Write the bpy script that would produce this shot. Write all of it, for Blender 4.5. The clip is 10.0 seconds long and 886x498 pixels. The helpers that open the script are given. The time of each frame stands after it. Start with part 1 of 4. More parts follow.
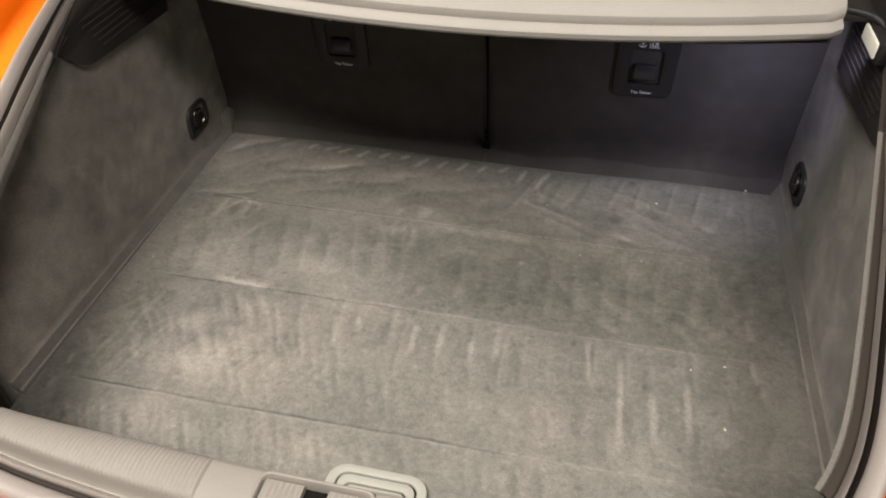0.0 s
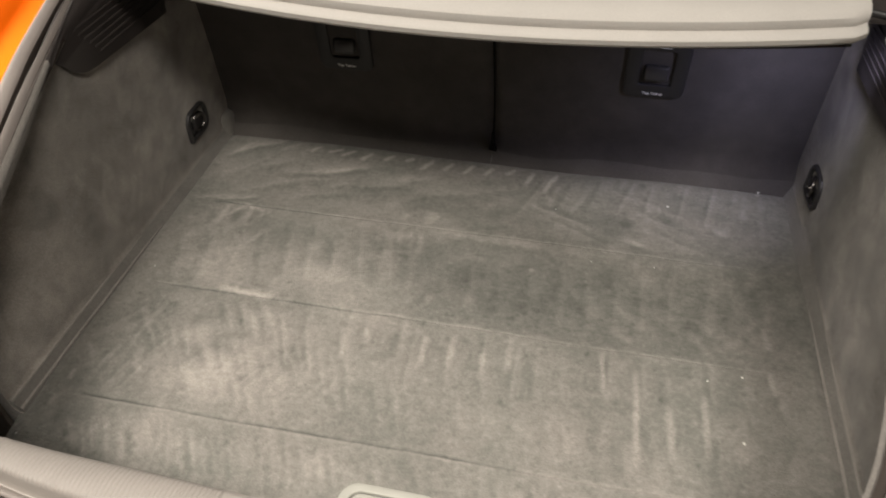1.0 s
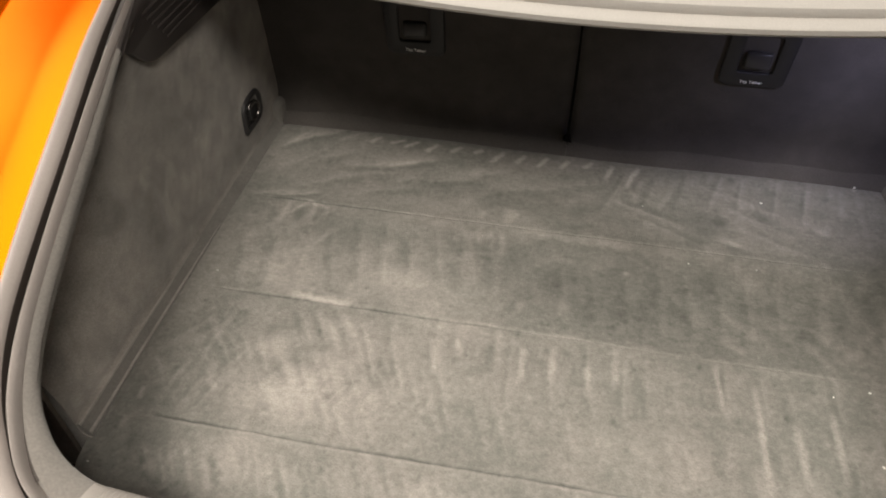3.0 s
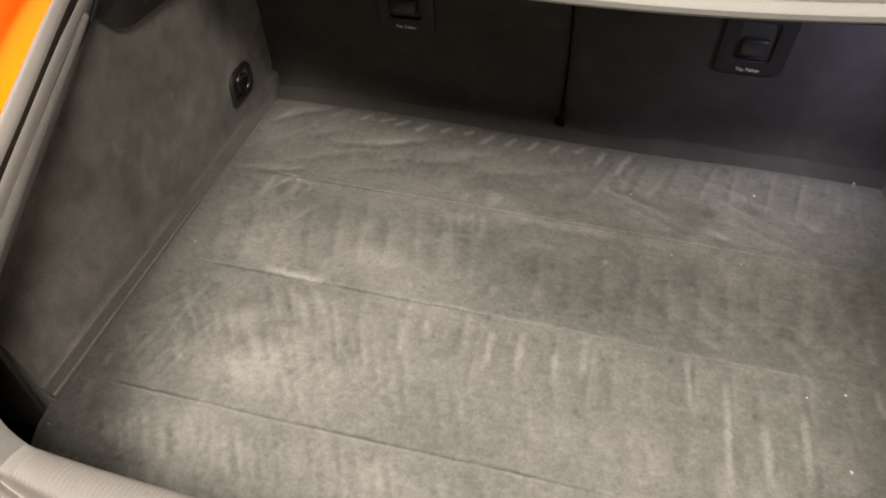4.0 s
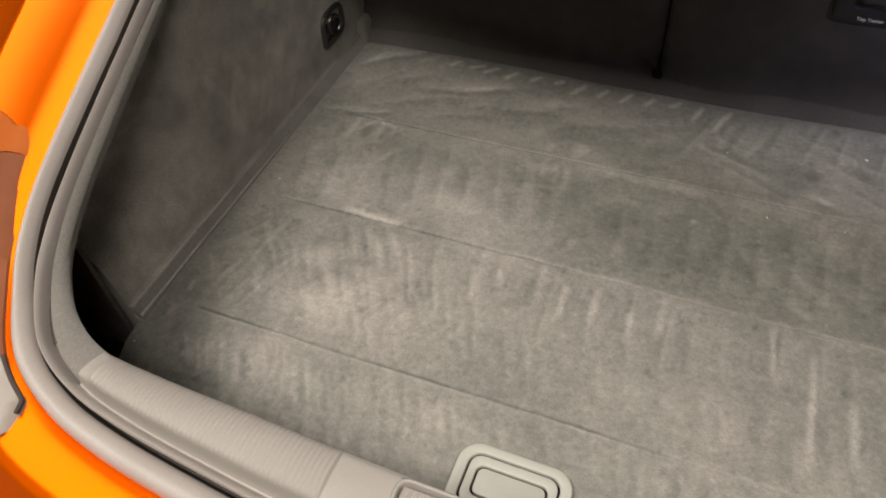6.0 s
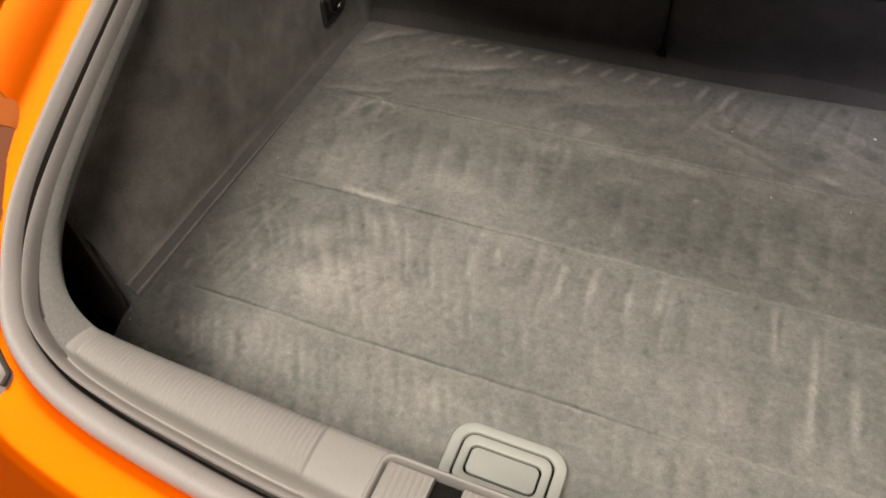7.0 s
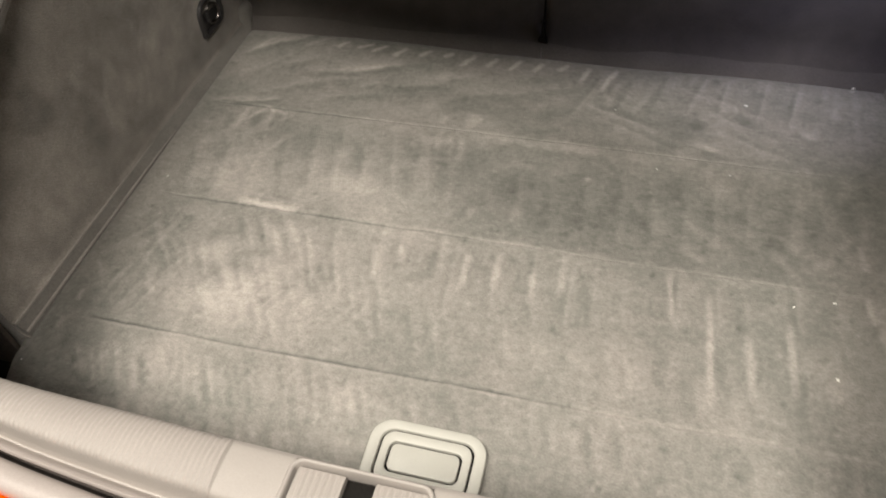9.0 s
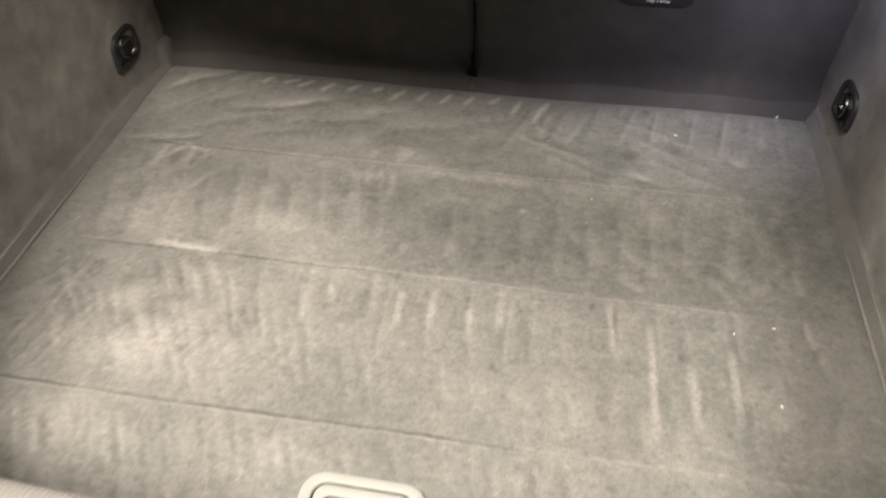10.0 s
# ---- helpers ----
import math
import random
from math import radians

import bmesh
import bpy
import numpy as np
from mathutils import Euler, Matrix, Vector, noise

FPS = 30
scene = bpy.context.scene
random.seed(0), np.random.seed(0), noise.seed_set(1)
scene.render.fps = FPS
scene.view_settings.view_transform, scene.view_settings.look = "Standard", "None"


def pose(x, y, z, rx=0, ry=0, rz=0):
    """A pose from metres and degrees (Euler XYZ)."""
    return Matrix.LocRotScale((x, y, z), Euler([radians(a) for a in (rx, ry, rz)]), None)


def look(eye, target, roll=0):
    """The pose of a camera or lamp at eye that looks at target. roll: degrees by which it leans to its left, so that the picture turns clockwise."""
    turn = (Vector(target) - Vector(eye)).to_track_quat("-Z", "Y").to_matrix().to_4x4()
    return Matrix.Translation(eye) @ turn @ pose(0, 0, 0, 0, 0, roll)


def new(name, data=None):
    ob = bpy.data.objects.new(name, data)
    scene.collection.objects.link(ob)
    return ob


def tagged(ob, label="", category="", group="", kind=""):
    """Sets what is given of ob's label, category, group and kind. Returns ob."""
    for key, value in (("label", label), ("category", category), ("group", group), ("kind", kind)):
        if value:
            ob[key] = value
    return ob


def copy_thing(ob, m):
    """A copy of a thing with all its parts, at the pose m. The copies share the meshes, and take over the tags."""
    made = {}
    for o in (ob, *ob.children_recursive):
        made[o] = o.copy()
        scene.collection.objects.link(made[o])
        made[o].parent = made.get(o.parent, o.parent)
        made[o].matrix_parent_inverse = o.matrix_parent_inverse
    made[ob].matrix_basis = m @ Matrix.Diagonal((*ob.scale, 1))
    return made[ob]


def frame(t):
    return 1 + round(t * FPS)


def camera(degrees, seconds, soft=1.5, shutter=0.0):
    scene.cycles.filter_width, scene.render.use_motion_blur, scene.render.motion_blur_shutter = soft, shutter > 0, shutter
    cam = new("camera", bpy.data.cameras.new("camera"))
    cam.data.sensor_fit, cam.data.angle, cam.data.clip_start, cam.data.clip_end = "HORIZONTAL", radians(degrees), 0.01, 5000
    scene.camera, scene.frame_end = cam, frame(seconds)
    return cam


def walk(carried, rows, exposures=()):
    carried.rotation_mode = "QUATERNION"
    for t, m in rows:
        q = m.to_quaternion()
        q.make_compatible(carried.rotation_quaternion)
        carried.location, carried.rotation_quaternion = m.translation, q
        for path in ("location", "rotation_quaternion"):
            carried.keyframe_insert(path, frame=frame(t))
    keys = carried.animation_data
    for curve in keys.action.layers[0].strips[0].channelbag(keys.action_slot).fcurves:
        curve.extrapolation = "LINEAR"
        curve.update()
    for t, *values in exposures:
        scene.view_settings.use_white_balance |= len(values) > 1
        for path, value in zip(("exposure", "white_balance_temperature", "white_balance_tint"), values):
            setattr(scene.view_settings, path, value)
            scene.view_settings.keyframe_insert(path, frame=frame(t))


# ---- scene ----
cam = camera(63.0, 10.0, soft=1.9, shutter=0.6)
PATH = [
    (0, (0.188, -0.127, 0.796), (-0.16, 1.328, -0.531), -1.1),
    (0.5, (0.185, -0.111, 0.793), (-0.154, 1.332, -0.549), -1.1),
    (1, (0.161, -0.093, 0.801), (-0.173, 1.344, -0.549), -1.3),
    (1.5, (0.087, -0.075, 0.797), (-0.239, 1.364, -0.554), -1.5),
    (2, (0.01, -0.062, 0.788), (-0.295, 1.37, -0.574), -1.3),
    (2.5, (-0.018, -0.051, 0.782), (-0.301, 1.367, -0.6), -0.6),
    (4, (0.07, -0.015, 0.76), (-0.293, 1.338, -0.667), -0.5),
    (4.5, (0.09, -0.012, 0.753), (-0.331, 1.306, -0.691), -1.2),
    (5, (0.089, -0.014, 0.735), (-0.406, 1.259, -0.726), -2.8),
    (5.5, (0.085, -0.015, 0.739), (-0.464, 1.217, -0.738), -4.1),
    (7, (0.107, -0.009, 0.717), (-0.495, 1.157, -0.792), -5.9),
    (7.5, (0.103, -0.01, 0.715), (-0.473, 1.161, -0.801), -6.0),
    (8, (0.12, 0.011, 0.729), (-0.398, 1.21, -0.786), -5.5),
    (8.5, (0.135, 0.011, 0.726), (-0.33, 1.23, -0.79), -5.5),
    (9, (0.132, -0.008, 0.711), (-0.268, 1.233, -0.805), -4.8),
    (9.5, (0.141, -0.016, 0.71), (-0.196, 1.259, -0.794), -3.6),
    (10, (0.135, 0.014, 0.676), (-0.119, 1.374, -0.768), -1.1),
]
walk(cam, [(t, look(eye, target, roll)) for t, eye, target, roll in PATH],
     exposures=[(0.0, -0.15), (0.5, -0.10), (1.0, -0.11), (2.0, -0.12), (2.5, -0.04), (4.0, -0.08), (4.5, -0.04), (5.0, -0.17), (5.5, -0.25), (7.0, -0.34), (8.0, -0.23), (8.5, 0.06), (9.0, 0.16), (9.5, 0.15), (10.0, 0.38)])

# ---- world and light ----
world = bpy.data.worlds.new("showroom_air")
scene.world = world
world.use_nodes = True
world.node_tree.nodes["Background"].inputs[0].default_value = (1.0, 0.93, 0.84, 1)
world.node_tree.nodes["Background"].inputs[1].default_value = 0.25


def area_lamp(name, place, size_x, size_y, watts, colour, target, spread=120):
    data = bpy.data.lights.new(name, "AREA")
    data.shape, data.size, data.size_y, data.energy, data.color = "RECTANGLE", size_x, size_y, watts, colour
    data.spread = radians(spread)
    ob = new(name, data)
    ob.matrix_world = look(place, target)
    return ob


WARM = (1.0, 0.93, 0.83)
for x, y, long, wide, watts in ((-0.40, -0.70, 0.6, 0.6, 30), (0.82, -0.74, 0.6, 0.7, 34), (0.4, 3.4, 1.2, 0.6, 8)):
    area_lamp("ceiling_panel_lamp", (x, y, 2.34), wide, long, watts, WARM, (x, y + .02, 0))
area_lamp("ceiling_strip_lamp", (-1.38, 0.7, 2.3), 1.6, 1.66, 27, WARM, (-1.18, 0.7, 0.3))
area_lamp("boot_lamp_glow", (0.492, 0.79, 0.392), 0.05, 0.02, 0.25, (0.68, 0.68, 1.0), (0.40, 1.03, 0.15), 90)


# ---- materials ----
def material(name, colour, rough, metal=0.0, grain=0.0, grain_size=400.0, blotch=0.0, blotch_size=12.0, bump=0.0,
             bump_size=900.0, sheen=0.0, coat=0.0, tone="", transmission=0.0, emit=0.0, mottle=0.0, mottle_size=45.0, cast=None, brushed=0.0):
    """A principled surface with fine grain, broad blotches and relief in object space."""
    m = bpy.data.materials.new(name)
    m.use_nodes = True
    nt = m.node_tree
    b = nt.nodes["Principled BSDF"]
    b.inputs["Roughness"].default_value, b.inputs["Metallic"].default_value = rough, metal
    b.inputs["Base Color"].default_value = (*colour, 1)
    b.inputs["Coat Weight"].default_value, b.inputs["Coat Roughness"].default_value = coat, 0.04
    b.inputs["Sheen Weight"].default_value, b.inputs["Sheen Roughness"].default_value = sheen, 0.5
    b.inputs["Transmission Weight"].default_value = transmission
    if emit:
        b.inputs["Emission Color"].default_value, b.inputs["Emission Strength"].default_value = (*colour, 1), emit
    co = nt.nodes.new("ShaderNodeTexCoord")

    def cloud(size, detail, low, high, edge=0.2, twist=0.0):
        n = nt.nodes.new("ShaderNodeTexNoise")
        n.inputs["Scale"].default_value, n.inputs["Detail"].default_value = size, detail
        n.inputs["Distortion"].default_value = twist
        nt.links.new(co.outputs["Object"], n.inputs["Vector"])
        r = nt.nodes.new("ShaderNodeMapRange")
        r.inputs["From Min"].default_value, r.inputs["From Max"].default_value = 0.5 - edge, 0.5 + edge
        r.inputs["To Min"].default_value, r.inputs["To Max"].default_value = low, high
        nt.links.new(n.outputs["Fac"], r.inputs["Value"])
        return n, r.outputs["Result"]

    value = None
    factors = []
    if grain:
        factors.append(cloud(grain_size, 3, 1 - grain, 1 + grain)[1])
    if blotch:
        factors.append(cloud(blotch_size, 4, 1 - blotch, 1 + blotch)[1])
    if mottle:
        factors.append(cloud(mottle_size, 3, 1 - mottle, 1 + mottle)[1])
    if brushed:
        factors.append(cloud(10.0, 6, 1 - brushed, 1 + brushed, 0.07, 1.6)[1])
    if tone:
        a = nt.nodes.new("ShaderNodeAttribute")
        a.attribute_name = tone
        factors.append(a.outputs["Fac"])
    for f in factors:
        if value is None:
            value = f
        else:
            k = nt.nodes.new("ShaderNodeMath")
            k.operation = "MULTIPLY"
            nt.links.new(value, k.inputs[0]), nt.links.new(f, k.inputs[1])
            value = k.outputs[0]
    if value is not None:
        v = nt.nodes.new("ShaderNodeVectorMath")
        v.operation = "SCALE"
        v.inputs[0].default_value = colour
        nt.links.new(value, v.inputs["Scale"])
        nt.links.new(v.outputs[0], b.inputs["Base Color"])
        if cast:
            # brushed-up pile shows warmer, flattened pile greener
            _, drift = cloud(7.0, 3, -.25, .25)
            lie = nt.nodes.new("ShaderNodeMapRange")
            lie.inputs["From Min"].default_value, lie.inputs["From Max"].default_value = 0.72, 1.35
            nt.links.new(a.outputs["Fac"], lie.inputs["Value"])
            both = nt.nodes.new("ShaderNodeMath")
            both.operation, both.use_clamp = "ADD", True
            nt.links.new(lie.outputs["Result"], both.inputs[0]), nt.links.new(drift, both.inputs[1])
            hue = nt.nodes.new("ShaderNodeMix")
            hue.data_type = "RGBA"
            hue.inputs["A"].default_value, hue.inputs["B"].default_value = (*cast[0], 1), (*cast[1], 1)
            nt.links.new(both.outputs[0], hue.inputs["Factor"])
            w = nt.nodes.new("ShaderNodeVectorMath")
            w.operation = "MULTIPLY"
            nt.links.new(v.outputs[0], w.inputs[0]), nt.links.new(hue.outputs["Result"], w.inputs[1])
            nt.links.new(w.outputs[0], b.inputs["Base Color"])
    if bump:
        n, _ = cloud(bump_size, 4, 0, 1)
        k = nt.nodes.new("ShaderNodeBump")
        k.inputs["Strength"].default_value, k.inputs["Distance"].default_value = bump, 0.002
        nt.links.new(n.outputs["Fac"], k.inputs["Height"])
        nt.links.new(k.outputs[0], b.inputs["Normal"])
    return m


FLOOR_CARPET = material("floor_carpet", (0.240, 0.231, 0.212), 1.0, grain=0.12, grain_size=450, blotch=0.11, blotch_size=170,
                        bump=0.7, bump_size=380, sheen=0.12, tone="nap", cast=((0.98, 1.0, 0.975), (1.035, 0.99, 0.985)))
SIDE_CARPET = material("side_carpet", (0.250, 0.227, 0.203), 1.0, grain=0.20, grain_size=420, blotch=0.32, blotch_size=8, mottle=0.20,
                       mottle_size=26, bump=1.0, bump_size=520, sheen=0.3, brushed=0.10)
STRIP_CARPET = material("strip_carpet", (0.200, 0.187, 0.170), 1.0, grain=0.18, grain_size=420, blotch=0.12, blotch_size=20, bump=0.8, bump_size=600, sheen=0.2)
# seat felt made paler, for the light that reaches the seat foot
LIT_FOOT_CARPET = material("lit_foot_carpet", (0.100, 0.090, 0.083), 1.0, grain=0.12, grain_size=420, blotch=0.12, blotch_size=14, bump=0.5, bump_size=600, sheen=0.08)
SEAT_CARPET = material("seat_carpet", (0.080, 0.071, 0.065), 1.0, grain=0.10, grain_size=500, blotch=0.16, blotch_size=7,
                       mottle=0.1, mottle_size=30, bump=0.5, bump_size=800, sheen=0.06)
FLANGE_CARPET = material("flange_carpet", (0.190, 0.174, 0.158), 1.0, grain=0.15, grain_size=420, blotch=0.06, blotch_size=14,
                         bump=0.55, bump_size=1000, sheen=0.2)
SILL_PLASTIC = material("sill_plastic", (0.328, 0.300, 0.276), 0.55, grain=0.05, grain_size=900, blotch=0.05, blotch_size=14,
                        bump=0.15, bump_size=1500)
RUBBER = material("seal_rubber", (0.385, 0.343, 0.320), 0.42, grain=0.06, grain_size=700, blotch=0.06, blotch_size=10, bump=0.08)
# dark tone put into grooves and recesses for the shade in them
RECESS_SHADE = material("recess_shade", (0.045, 0.035, 0.029), 0.7, grain=0.1)
BLACK_PLASTIC = material("black_plastic", (0.026, 0.0245, 0.025), 0.5, grain=0.15, grain_size=800, bump=0.12, bump_size=1400)
GRILLE_PLASTIC = material("grille_plastic", (0.045, 0.038, 0.036), 0.45, grain=0.1, grain_size=800, bump=0.15, bump_size=1400)
FLAP_PLASTIC = material("flap_plastic", (0.05, 0.047, 0.046), 0.28, grain=0.08, grain_size=800)
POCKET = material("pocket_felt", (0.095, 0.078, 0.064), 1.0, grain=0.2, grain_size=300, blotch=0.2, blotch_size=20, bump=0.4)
# black for slots and gaps in place of their shade; also the cord
GAP_BLACK = material("gap_black", (0.012, 0.011, 0.010), 0.9, grain=0.2)
CHROME = material("dark_chrome", (0.12, 0.11, 0.105), 0.28, metal=1.0, grain=0.05)
SILVER = material("silver_handle_plastic", (0.45, 0.442, 0.398), 0.42, grain=0.03, grain_size=900, blotch=0.03, blotch_size=40, bump=0.06, bump_size=1500)
WHITE_INK = material("white_print", (0.92, 0.92, 0.9), 0.6, grain=0.06)
SHELF_SKIN = material("shelf_fabric", (0.55, 0.52, 0.485), 0.85, grain=0.06, grain_size=700, blotch=0.04, blotch_size=10, bump=0.25, bump_size=900)
LAMP_LENS = material("boot_lamp_lens", (0.85, 0.80, 0.70), 0.4, emit=0.28)
ORANGE = material("orange_paint", (0.87, 0.126, 0.0), 0.22, metal=0.56, grain=0.02, grain_size=1500, blotch=0.02)
ORANGE.node_tree.nodes["Principled BSDF"].inputs["Specular Tint"].default_value = (1.0, 0.45, 0.02, 1)
ORANGE.node_tree.nodes["Principled BSDF"].inputs["Specular IOR Level"].default_value = 0.3
# one smoked lens in three tones: grey and orange reflections painted in
SMOKED = material("smoked_tail_lens", (0.22, 0.075, 0.035), 0.5, blotch=0.10, blotch_size=20)
GREY_REFLECTION = material("grey_reflection", (0.30, 0.255, 0.225), 0.30, blotch=0.08, blotch_size=25)
ORANGE_REFLECTION = material("orange_reflection", (0.42, 0.105, 0.02), 0.5, blotch=0.08, blotch_size=20)
for lens in (SMOKED, ORANGE_REFLECTION, GAP_BLACK):
    lens.node_tree.nodes["Principled BSDF"].inputs["Specular IOR Level"].default_value = 0.06
LINT = material("lint", (0.85, 0.83, 0.78), 0.9, grain=0.1)
PIPING = material("felt_piping", (0.335, 0.310, 0.282), 1.0, grain=0.15, grain_size=500, blotch=0.15, blotch_size=25, bump=0.5)
PLASTER = material("showroom_plaster", (0.10, 0.097, 0.092), 0.9, grain=0.03, grain_size=200, blotch=0.04, blotch_size=2, bump=0.1, bump_size=120)
WALL_PAINT = material("showroom_wall_paint", (0.42, 0.41, 0.39), 0.85, grain=0.03, grain_size=200, blotch=0.04, blotch_size=2, bump=0.1, bump_size=120)
TILES = material("showroom_tile", (0.16, 0.155, 0.145), 0.25, grain=0.06, grain_size=90, blotch=0.08, blotch_size=3, bump=0.03)


# ---- mesh helpers ----
def curve_points(points, n=10):
    """Catmull-Rom samples through plan or space points."""
    c = np.array(points, float)
    q = np.vstack([2 * c[0] - c[1], c, 2 * c[-1] - c[-2]])
    out = []
    for i in range(1, len(q) - 2):
        s = np.linspace(0, 1, n, endpoint=False)[:, None]
        a, b, d, e = q[i - 1], q[i], q[i + 1], q[i + 2]
        out.append(0.5 * (2 * b + (d - a) * s + (2 * a - 5 * b + 4 * d - e) * s ** 2 + (3 * b - a - 3 * d + e) * s ** 3))
    return np.vstack(out + [c[-1:]])


def resample(c, n):
    """n points evenly along a polyline."""
    d = np.r_[0, np.cumsum(np.linalg.norm(np.diff(c, axis=0), axis=1))]
    s = np.linspace(0, d[-1], n)
    return np.stack([np.interp(s, d, c[:, k]) for k in range(c.shape[1])], axis=1)


def finish(name, mesh, mat, parent=None, label="", smooth=True):
    mesh.materials.append(mat)
    if smooth:
        mesh.polygons.foreach_set("use_smooth", [True] * len(mesh.polygons))
        mesh.set_sharp_from_angle(angle=radians(40))
    ob = new(name, mesh)
    if parent is not None:
        ob.parent = parent
        if parent.parent is None:
            ob.matrix_parent_inverse = Matrix.Translation(-parent.location)
    if label:
        tagged(ob, label)
    return ob


def part(name, bm, mat, parent=None, label="", smooth=True):
    bmesh.ops.recalc_face_normals(bm, faces=bm.faces)
    mesh = bpy.data.meshes.new(name)
    bm.to_mesh(mesh)
    bm.free()
    return finish(name, mesh, mat, parent, label, smooth)


def loft(name, rows, mat, parent=None, label="", closed=False, caps=False):
    """A skin over rows of points (an array of rows x points x 3)."""
    rows = np.asarray(rows, float)
    r, n = rows.shape[:2]
    faces = []
    m = n if closed else n - 1
    for i in range(r - 1):
        for j in range(m):
            k = (j + 1) % n
            faces.append((i * n + j, i * n + k, (i + 1) * n + k, (i + 1) * n + j))
    if caps:
        faces += [tuple(range(n)), tuple((r - 1) * n + j for j in reversed(range(n)))]
    mesh = bpy.data.meshes.new(name)
    mesh.from_pydata(rows.reshape(-1, 3).tolist(), [], faces)
    mesh.update()
    bm = bmesh.new()
    bm.from_mesh(mesh)
    bpy.data.meshes.remove(mesh)
    return part(name, bm, mat, parent, label)


def solid_loft(name, rows, down, mat, parent=None, label=""):
    """A lofted sheet given thickness: its underside lies at the offset down."""
    rows = np.asarray(rows, float)
    ring = np.concatenate([rows, rows[:, ::-1] + np.asarray(down)], axis=1)
    return loft(name, ring, mat, parent, label, closed=True, caps=True)


def box(bm, x0, x1, y0, y1, z0, z1, bevel=0.0, seg=2, m=None):
    r = bmesh.ops.create_cube(bm, size=1)
    verts = r["verts"]
    for v in verts:
        v.co = Vector((x0 + (v.co.x + 0.5) * (x1 - x0), y0 + (v.co.y + 0.5) * (y1 - y0), z0 + (v.co.z + 0.5) * (z1 - z0)))
    if bevel:
        edges = list({e for v in verts for e in v.link_edges})
        out = bmesh.ops.bevel(bm, geom=edges, offset=bevel, segments=seg, affect="EDGES", profile=0.5)
        verts = list({v for f in out["faces"] for v in f.verts} | {v for v in verts if v.is_valid})
    if m is not None:
        bmesh.ops.transform(bm, matrix=m, verts=verts)
    return verts


def round_rect(x0, x1, y0, y1, r, n=6):
    """The outline of a rounded rectangle, anticlockwise; r: one radius or four (from lower left)."""
    rs = [r] * 4 if np.isscalar(r) else r
    out = []
    for (cx, cy, a), q in zip(((x0, y0, 180), (x1, y0, 270), (x1, y1, 0), (x0, y1, 90)), rs):
        ox = cx + q if cx == x0 else cx - q
        oy = cy + q if cy == y0 else cy - q
        for k in range(n + 1):
            w = radians(a + 90 * k / n)
            out.append((ox + q * math.cos(w), oy + q * math.sin(w)))
    return out


def plate(bm, outline, z0, z1, edge=0.0, m=None, hole=None):
    """A flat plate with a softened upper rim, optionally with a hole of as many points."""
    o = np.array(outline, float)
    c = o.mean(axis=0)
    rings = []
    if hole is None:
        for off, z in ((0, z0), (0, z1 - edge), (edge * 0.35, z1 - edge * 0.3), (edge, z1)):
            d = (o - c) / np.maximum(np.linalg.norm(o - c, axis=1, keepdims=True), 1e-9)
            rings.append([bm.verts.new((*p, z)) for p in (o - d * off)])
    else:
        h = np.array(hole, float)
        d = (o - h) / np.maximum(np.linalg.norm(o - h, axis=1, keepdims=True), 1e-9)
        for p, z in ((h, z0), (o, z0), (o, z1 - edge), (o - d * edge * 0.4, z1 - edge * 0.3), (o - d * edge, z1), (h + d * edge, z1),
                     (h + d * edge * 0.4, z1 - edge * 0.3), (h, z1 - edge), (h, z0)):
            rings.append([bm.verts.new((*q, z)) for q in p])
    n = len(o)
    for a, b in zip(rings, rings[1:]):
        for j in range(n):
            bm.faces.new((a[j], a[(j + 1) % n], b[(j + 1) % n], b[j]))
    if hole is None:
        bm.faces.new(rings[0][::-1])
        bm.faces.new(rings[-1])
    else:
        bmesh.ops.remove_doubles(bm, verts=rings[0] + rings[-1], dist=1e-6)
    if m is not None:
        bmesh.ops.transform(bm, matrix=m, verts=[v for r in rings for v in r if v.is_valid])


def tube(name, path, radius, mat, parent=None, label="", n=10, flat=1.0):
    """A round bar along a polyline, with closed ends."""
    path = np.asarray(path, float)
    rows = []
    for i, p in enumerate(path):
        t = path[min(i + 1, len(path) - 1)] - path[max(i - 1, 0)]
        t /= np.linalg.norm(t)
        u = np.cross(t, (0, 0, 1.0) if abs(t[2]) < 0.9 else (1.0, 0, 0))
        u /= np.linalg.norm(u)
        v = np.cross(u, t)
        r = radius if np.isscalar(radius) else radius[i]
        rows.append([p + r * (math.cos(w) * u + flat * math.sin(w) * v) for w in np.linspace(0, 2 * math.pi, n, endpoint=False)])
    return loft(name, rows, mat, parent, label, closed=True, caps=True)


def empty(name, place=(0, 0, 0)):
    ob = new(name)
    ob.location = place
    ob.empty_display_size = 0.05
    return ob


def smoothstep(a, b, x):
    t = np.clip((x - a) / (b - a), 0, 1)
    return t * t * (3 - 2 * t)


# ---- showroom shell ----
GROUND = -0.52
